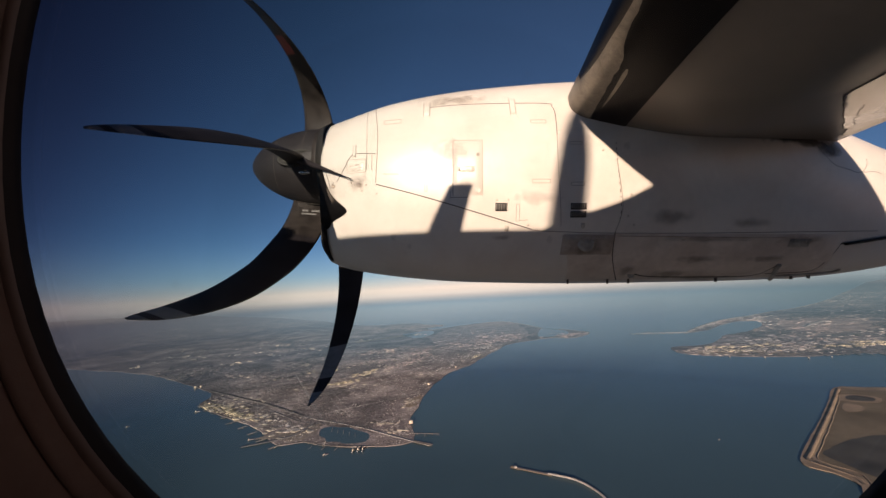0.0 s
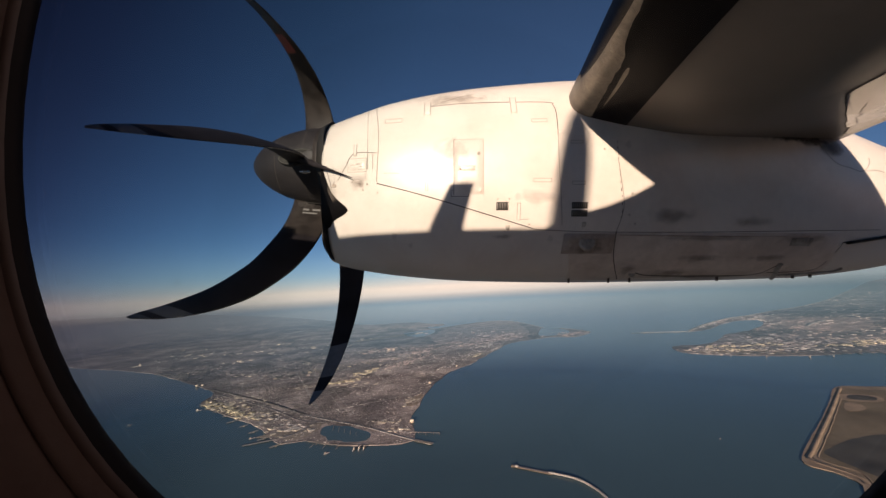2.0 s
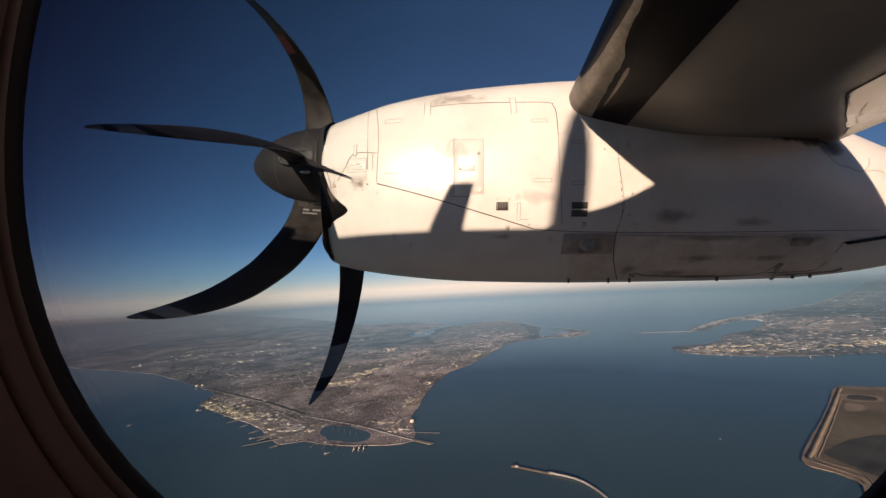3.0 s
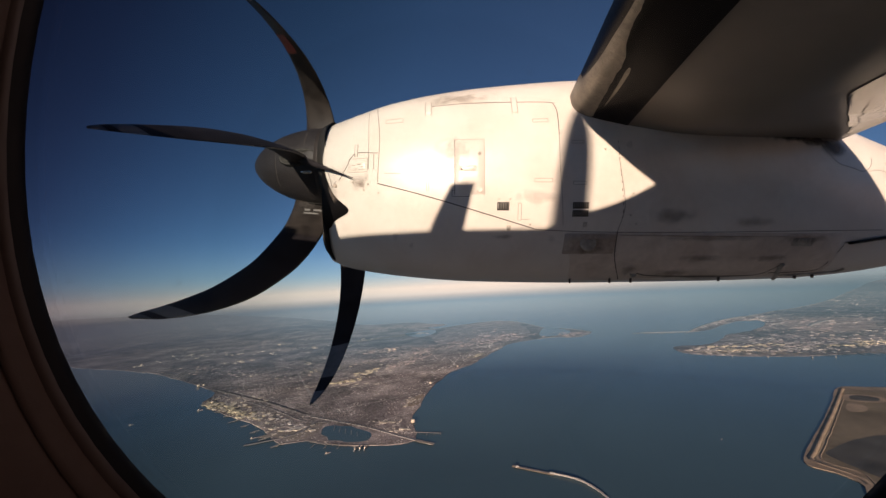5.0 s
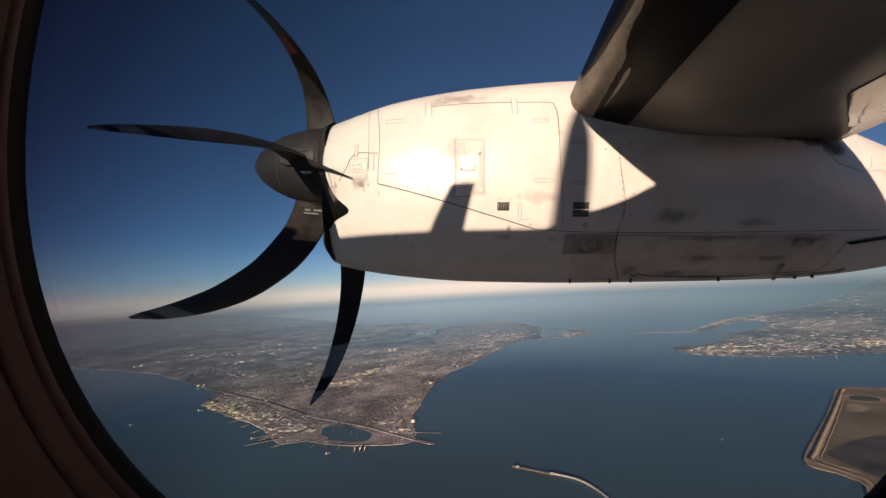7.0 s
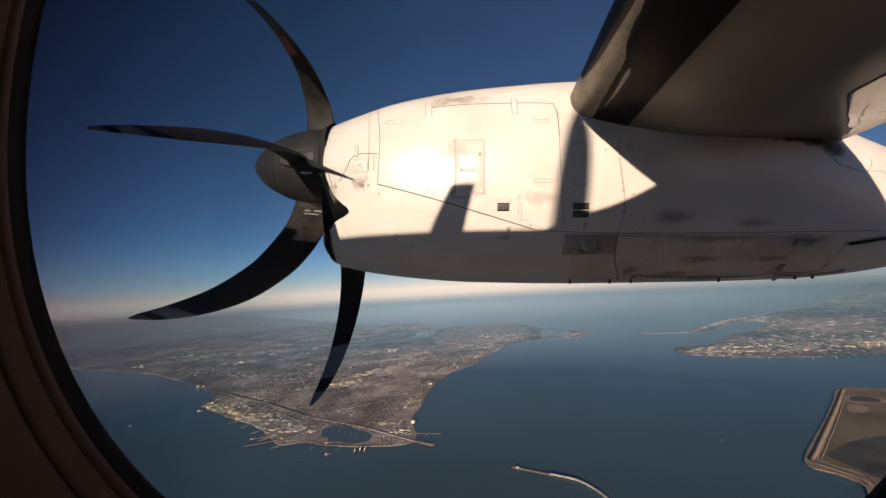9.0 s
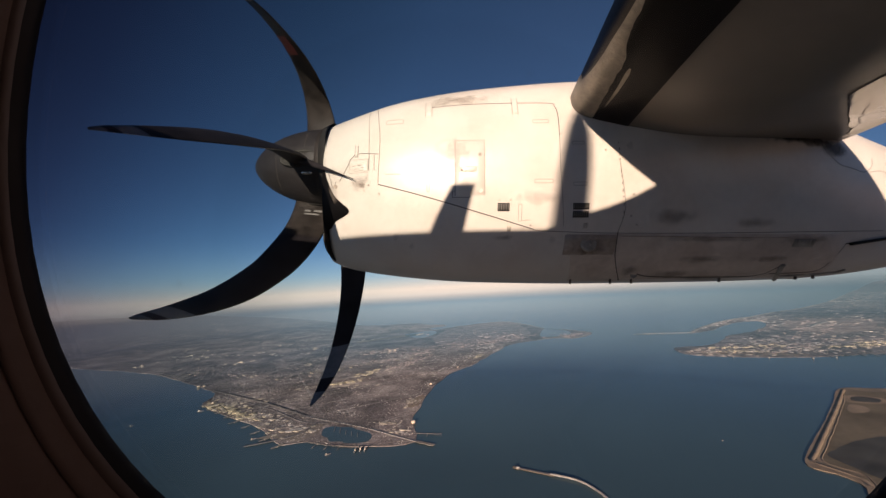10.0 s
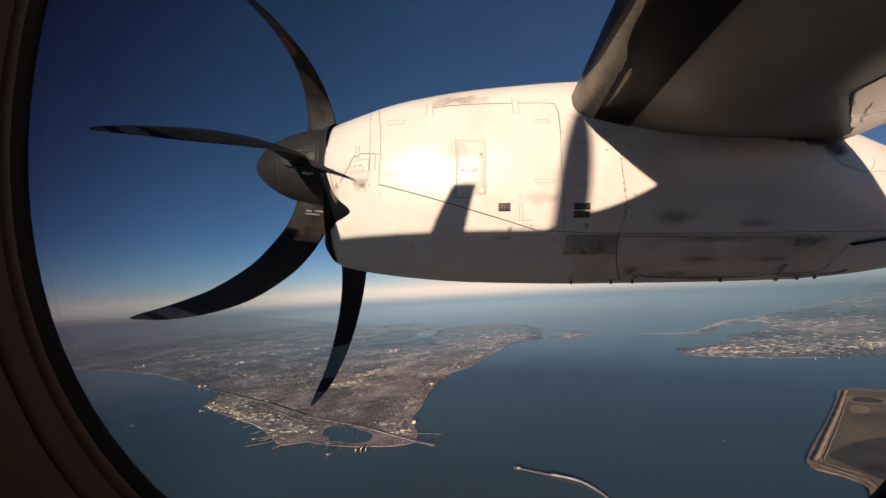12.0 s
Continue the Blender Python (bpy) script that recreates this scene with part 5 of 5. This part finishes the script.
town(coast_a, ((-50, 500, 22, 5, 55, 90, 1.5), (-38, 560, 16, 6, 45, 70, 1.8), (-62, 474, 14, 4, 50, 50, 1.4), (-100, 595, 24, 10, 15, 60, 1.9), (-106, 508, 20, 10, 30, 60, 1.4), (0, 600, 40, 24, 30, 110, 1.8),
               (90, 660, 40, 14, 10, 60, 1.8), (-330, 500, 60, 16, -20, 60, 1.4), (-200, 430, 40, 14, -30, 70, 1.1), (225, 655, 18, 8, 40, 60, 2.2), (70, 625, 30, 10, 25, 80, 2.2), (120, 690, 30, 30, 60, 90, 2.4), (60, 720, 40, 40, 30, 80, 2.4)), ROOF_PINK, "pinkish-brown rows of buildings across the flats", 0.24)
town(coast_b, ((360, 478, 10, 5, -10, 34, 2.2), (366, 452, 14, 4, -14, 40, 2.2), (400, 474, 16, 6, -8, 30, 2.0), (500, 446, 20, 4, -4, 40, 2.4), (545, 458, 16, 5, 0, 24, 2.4)), ROOF_YELLOW, "yellow-tan dock sheds on the far shore", 0.30)
town(coast_b, ((455, 512, 40, 16, 20, 90, 2.0), (412, 442, 40, 8, -10, 90, 1.8), (484, 470, 40, 14, 0, 80, 2.0), (440, 600, 26, 4, 42, 40, 1.8), (520, 700, 40, 5, 38, 60, 2.0), (604, 700, 18, 12, 60, 50, 2.4),
               (650, 745, 40, 8, 25, 50, 2.2), (640, 620, 60, 20, 10, 50, 2.2), (790, 680, 90, 40, 20, 70, 2.6), (1136, 1010, 160, 20, 40, 70, 3.6), (640, 500, 70, 30, 10, 80, 2.2)), ROOF_LIGHT,
     "pale buildings crowding the far shore", 0.20)
town(coast_b, ((430, 470, 60, 20, 5, 120, 1.8), (560, 560, 70, 40, 20, 140, 2.2), (340, 462, 20, 8, -14, 50, 1.6), (560, 730, 60, 5, 36, 60, 2.0)), ROOF_PINK, "pinkish-brown low buildings on the far shore")


def storage_tank(x, y, k):
    th = base("storage_tank", "white round storage tank near the shore", "storage tank", "shore tanks", pose(x, y, 0.28))
    ring = [[(rr * k * math.cos(a), rr * k * math.sin(a), z * k) for a in [2 * math.pi * i / 20 for i in range(20)]] for rr, z in ((1, 0), (1, 1.1))]
    part("tank_shell", *loft(ring), SKIN, th)
    cap = [[(rr * k * math.cos(a), rr * k * math.sin(a), z * k) for a in [2 * math.pi * i / 20 for i in range(20)]] for rr, z in ((1.03, 1.1), (0.6, 1.25), (0.05, 1.32))]
    part("tank_roof", *loft(cap), SKIN, th)


for x, y, k in ((-29.5, 275.5, 1.5), (-20.5, 378, 1.3), (-291, 420, 1.6), (-286, 422, 1.3), (-490, 576, 1.8), (-230, 352, 1.2), (10, 448, 1.2), (-96, 590, 2.0), (-88, 592, 2.0)):
    storage_tank(x, y, k)
for name, pts, mat, label in (
        ("ground_dock_apron", [(-140, 262), (-120, 276), (-103, 286), (-98, 279), (-99, 262), (-112, 254), (-126, 262)], APRON, "bare tan-grey dock apron beside the boat harbour"),
        ("ground_bare_field", [(-38, 312), (-36, 330), (-29, 342), (-24, 340), (-29, 314)], SAND, "bare tan field by the shore"),
        ("ground_tan_field", [(-180, 722), (-120, 770), (-70, 792), (-66, 772), (-130, 735), (-172, 706)], SAND, "tan bare field beside the inlet"),
        ("ground_far_flats", [(-20, 640), (60, 625), (110, 642), (160, 700), (172, 862), (152, 932), (92, 925), (24, 872), (-18, 780)], HAZED_FLATS, "reddish-brown flats by the outer beach, lightened for the haze"),
        ("ground_far_strip", [(-251, 1040), (-170, 965), (-124, 995), (-20, 960), (-14, 906), (-110, 892), (-226, 944)], HAZED_FLATS, "pinkish strip of land behind the inlet"),
        ("ground_airfield", [(560, 560), (600, 650), (700, 700), (760, 660), (700, 590), (620, 540)], HAZED_FLATS, "bare brown airfield on the far shore"),
        ("ground_quay", [(315, 445), (340, 436), (400, 416), (410, 424), (350, 450), (322, 462)], SAND, "sunlit tan quay along the naval piers")):
    slab(name, shore(pts, 6, 0.5), 0.28, 0.36, mat, label, "land")
tagged(mesh_ob("road_runway", *ribbon([(600, 600), (640, 628), (690, 655)], 7, 0.46), CONCRETE), "pale concrete runway on the far shore", "road", kind="structure")


def pier(pts, width, z, label, mat=PIER):
    th = base("pier", label, "pier", "harbour piers", pose(0, 0, 0))
    part("deck", *ribbon(pts, width, z), mat, th, smooth=False)
    path = spline([(x, y, 0) for x, y in pts], 5)
    for p in path[1:-1]:
        part("pile", *box(p.x - width * 0.3, p.x + width * 0.3, p.y - 0.15, p.y + 0.15, -0.5, z - 0.1), mat, th, smooth=False)


pier([(-27, 256), (-18, 254), (-8.5, 252.3)], 0.5, 0.7, "thin concrete pier with a cross head at the point")
pier([(-18, 254.6), (-18, 249)], 0.4, 0.7, "thin concrete pier arm")
pier([(-8.5, 254), (-8.5, 249)], 0.4, 0.7, "thin concrete pier arm")
pier([(-25, 243), (-18, 239), (-12.5, 235.5)], 2.6, 0.7, "broad paved pier at the end of the highway")
pier([(-100, 252), (-85, 245), (-62, 240.5), (-50, 239.5)], 0.8, 0.6, "curved breakwater closing the boat harbour")
for i in range(9):
    f = i / 8
    x, y = -236 + 118 * f, 349 - 102 * f
    ln = 2 + 4 * random.random() ** 2
    pier([(x + 3, y + 3), (x - ln * 0.6, y - ln * 0.75)], 1.0 + 1.0 * random.random(), 0.6, "shipyard pier reaching into the river")
for i in range(3):
    pier([(-92 + 9 * i, 245 - 2 * i), (-93 + 9 * i, 240 - 2 * (i % 3))], 0.5, 0.6, "narrow dock finger outside the boat harbour")
for i in range(5):
    pier([(-88 + 5 * i, 272.5 - 3.4 * i + 3), (-86 + 5 * i, 266 - 3.0 * i)], 0.35, 0.7, "thin boat dock inside the small harbour")
for i in range(18):
    f = i / 17
    x, y = 300 + 178 * f, 455 - 52 * f ** 0.6
    ln = 7 + 7 * random.random()
    pier([(x + 2, y + 4), (x - ln * 0.35, y - ln)], 1.3 + random.random(), 0.7, "long naval pier at the far shore")


def ship(x, y, t, k, hull=HULL, label="grey ship moored by the pier"):
    th = base("ship", label, "ship", "moored ships", pose(x, y, 0, 0, 0, t))
    rings = []
    for xx, w in ((-1.0, 0.75), (-0.9, 0.95), (0, 1.0), (0.55, 0.9), (0.85, 0.45), (1.0, 0.04)):
        rings.append([(xx * 4 * k, -0.6 * w * k, 0.75 * k), (xx * 3.8 * k, -0.45 * w * k, -0.2), (xx * 3.8 * k, 0.45 * w * k, -0.2), (xx * 4 * k, 0.6 * w * k, 0.75 * k)])
    part("hull", *loft(rings), hull, th, smooth=False)
    part("deckhouse", *box(-2.8 * k, -1.4 * k, -0.45 * k, 0.45 * k, 0.75 * k, 1.9 * k), WARE, th, smooth=False)
    part("funnel", *box(-2.3 * k, -1.9 * k, -0.2 * k, 0.2 * k, 1.9 * k, 2.5 * k), hull, th, smooth=False)
    part("hatch", *box(-1.0 * k, 2.0 * k, -0.35 * k, 0.35 * k, 0.75 * k, 0.95 * k), RUST, th, smooth=False)


for x, y, t, k in ((-62, 236, 75, 0.85), (-59, 237, 80, 0.9), (-56, 236.5, 78, 0.8), (-79, 232, 40, 0.5), (-142, 262, 35, 0.5), (-228, 332, 20, 0.6),
                   (396, 398, 60, 0.9), (360, 411, 55, 0.9), (420, 396, 50, 0.8), (330, 424, 60, 0.9), (-265, 303, 40, 0.4), (160, 222, 30, 0.25)):
    ship(x, y, t, k)


# ---- bridge and tunnel islands ----
def causeway(name, pts, width, z, label):
    th = base(name, label, "bridge", m=pose(0, 0, 0))
    part("deck", *ribbon(pts, width, z, deep=0.42), CONCRETE, th, smooth=False)
    for s in (-0.5, 0.5):
        part("parapet", *ribbon(pts, 0.10, z + 0.1, shift=s * width), CONCRETE, th, smooth=False)
    for p in spline([(x, y, 0) for x, y in pts], 2.6)[1:]:
        part("bridge_pier", *box(p.x - width * 0.25, p.x + width * 0.25, p.y - 0.08, p.y + 0.08, -0.5, z - 0.08), CONCRETE, th, smooth=False)


causeway("bridge", [(49, 194.4), (60.2, 187.7), (65.4, 179.8), (68.2, 171.0), (68.5, 158.8), (66, 140)], 0.7, 0.9, "long curved concrete trestle bridge over the water")
isle = base("tunnel_island", "narrow rock-edged tunnel island with a paved road", "island", m=pose(0, 0, 0))
part("rock_edge", *ribbon([(31.4, 204.1), (40, 199.6), (51, 193.4)], 2.3, 0.45), SAND, isle, "rubble edge", smooth=False)
part("roadway", *ribbon([(32.5, 203.6), (40, 199.5), (51, 193.3)], 1.0, 0.6), ASPHALT, isle, smooth=False)
part("tunnel_portal", *box(33, 34.6, 202.2, 203.4, 0.4, 1.1), CONCRETE, isle, smooth=False)
causeway("bridge", [(339, 624), (375, 616), (412, 609)], 1.6, 1.0, "distant low trestle bridge crossing the bay mouth")
isle2 = base("tunnel_island", "small pale island at the end of the distant bridge", "island", m=pose(0, 0, 0))
part("rock_edge", *ribbon([(320, 624.5), (330, 624.5), (340, 624)], 5, 0.7), CONCRETE, isle2, smooth=False)


# ---- glowing haze shells ----
# unseen sunward glow added to warm the nacelle's shaded side
SUNWARD_GLOW = (1.0, 0.66, 0.42)


def haze_backdrop(radius, strongest, rise, colour, aside, inland, label, low=0.0, high=0.09):
    """A glowing see-through shell that paints haze: clear at the water, thickest at eye level, thinning out above; warm
    towards the sun, tinted towards the view's left.
    """
    m = bpy.data.materials.new("glowing_haze")
    m.use_nodes = True
    n, l = m.node_tree.nodes, m.node_tree.links
    n.remove(n["Principled BSDF"])
    tc, sep, ramp = n.new("ShaderNodeTexCoord"), n.new("ShaderNodeSeparateXYZ"), n.new("ShaderNodeMapRange")
    thin, fade = n.new("ShaderNodeMapRange"), n.new("ShaderNodeMath")
    ramp.interpolation_type = "SMOOTHSTEP"
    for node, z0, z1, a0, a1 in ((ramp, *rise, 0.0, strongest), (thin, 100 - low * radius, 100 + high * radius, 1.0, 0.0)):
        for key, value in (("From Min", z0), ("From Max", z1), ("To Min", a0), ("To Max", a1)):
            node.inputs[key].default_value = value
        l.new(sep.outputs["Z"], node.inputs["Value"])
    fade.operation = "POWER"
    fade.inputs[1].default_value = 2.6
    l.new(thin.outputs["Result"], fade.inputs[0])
    mul = n.new("ShaderNodeMath")
    mul.operation = "MULTIPLY"
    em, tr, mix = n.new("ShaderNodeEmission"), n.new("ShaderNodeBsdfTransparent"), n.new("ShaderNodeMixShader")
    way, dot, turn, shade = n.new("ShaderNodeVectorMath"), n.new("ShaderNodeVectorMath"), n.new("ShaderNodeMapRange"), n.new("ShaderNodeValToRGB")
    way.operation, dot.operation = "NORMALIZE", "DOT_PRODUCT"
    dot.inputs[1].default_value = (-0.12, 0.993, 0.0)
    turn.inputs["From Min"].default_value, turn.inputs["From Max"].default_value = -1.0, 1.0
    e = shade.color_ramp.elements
    e[0].position, e[0].color, e[1].position, e[1].color = 0.05, (*SUNWARD_GLOW, 1), 0.985, (*colour, 1)
    for at, part_colour in ((0.35, [0.6 * c for c in SUNWARD_GLOW]), (0.60, aside), (0.78, aside), (0.90, [0.5 * (c + d) for c, d in zip(colour, aside)])):
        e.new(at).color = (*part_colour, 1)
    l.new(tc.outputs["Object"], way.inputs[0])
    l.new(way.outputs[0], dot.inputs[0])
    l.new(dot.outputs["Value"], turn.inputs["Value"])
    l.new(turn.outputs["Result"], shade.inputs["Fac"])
    west, left_mix, tint = n.new("ShaderNodeVectorMath"), n.new("ShaderNodeMapRange"), n.new("ShaderNodeMix")
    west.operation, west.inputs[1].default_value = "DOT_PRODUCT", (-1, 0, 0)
    left_mix.interpolation_type = "SMOOTHSTEP"
    left_mix.inputs["From Min"].default_value, left_mix.inputs["From Max"].default_value = 0.05, 0.72
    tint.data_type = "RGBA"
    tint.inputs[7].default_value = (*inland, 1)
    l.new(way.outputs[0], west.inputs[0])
    l.new(west.outputs["Value"], left_mix.inputs["Value"])
    l.new(left_mix.outputs["Result"], tint.inputs[0])
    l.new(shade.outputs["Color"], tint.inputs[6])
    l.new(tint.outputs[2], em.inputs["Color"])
    l.new(tc.outputs["Object"], sep.inputs["Vector"])
    l.new(ramp.outputs["Result"], mul.inputs[0])
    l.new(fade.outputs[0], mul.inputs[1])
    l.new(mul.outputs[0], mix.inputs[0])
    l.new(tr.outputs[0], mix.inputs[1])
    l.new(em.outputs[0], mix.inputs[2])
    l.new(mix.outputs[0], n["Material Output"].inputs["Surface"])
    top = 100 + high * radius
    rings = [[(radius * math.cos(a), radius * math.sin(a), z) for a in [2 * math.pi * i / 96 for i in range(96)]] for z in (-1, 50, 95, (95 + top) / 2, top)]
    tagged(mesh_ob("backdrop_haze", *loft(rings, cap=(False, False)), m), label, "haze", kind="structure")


haze_backdrop(430, 0.37, (-10, 62), (0.20, 0.365, 0.42), (0.100, 0.185, 0.205), (0.14, 0.155, 0.175), "glowing shell painting thin blue haze over the harbour", 0.045, 0.02)
haze_backdrop(950, 0.58, (-10, 60), (0.28, 0.41, 0.45), (0.125, 0.205, 0.22), (0.165, 0.175, 0.19), "glowing shell painting thin blue-grey haze over the far land", 0.045, 0.02)
haze_backdrop(2300, 0.84, (-15, 72), (0.86, 0.76, 0.59), (0.25, 0.33, 0.33), (0.53, 0.465, 0.375), "glowing shell painting pale warm haze along the horizon", 0.0, 0.06)
haze_backdrop(4750, 1.0, (-30, 20), (0.37, 0.49, 0.50), (0.20, 0.30, 0.31), (0.25, 0.34, 0.37), "glowing shell painting pale blue-green haze high over the horizon", 0.0, 0.17)
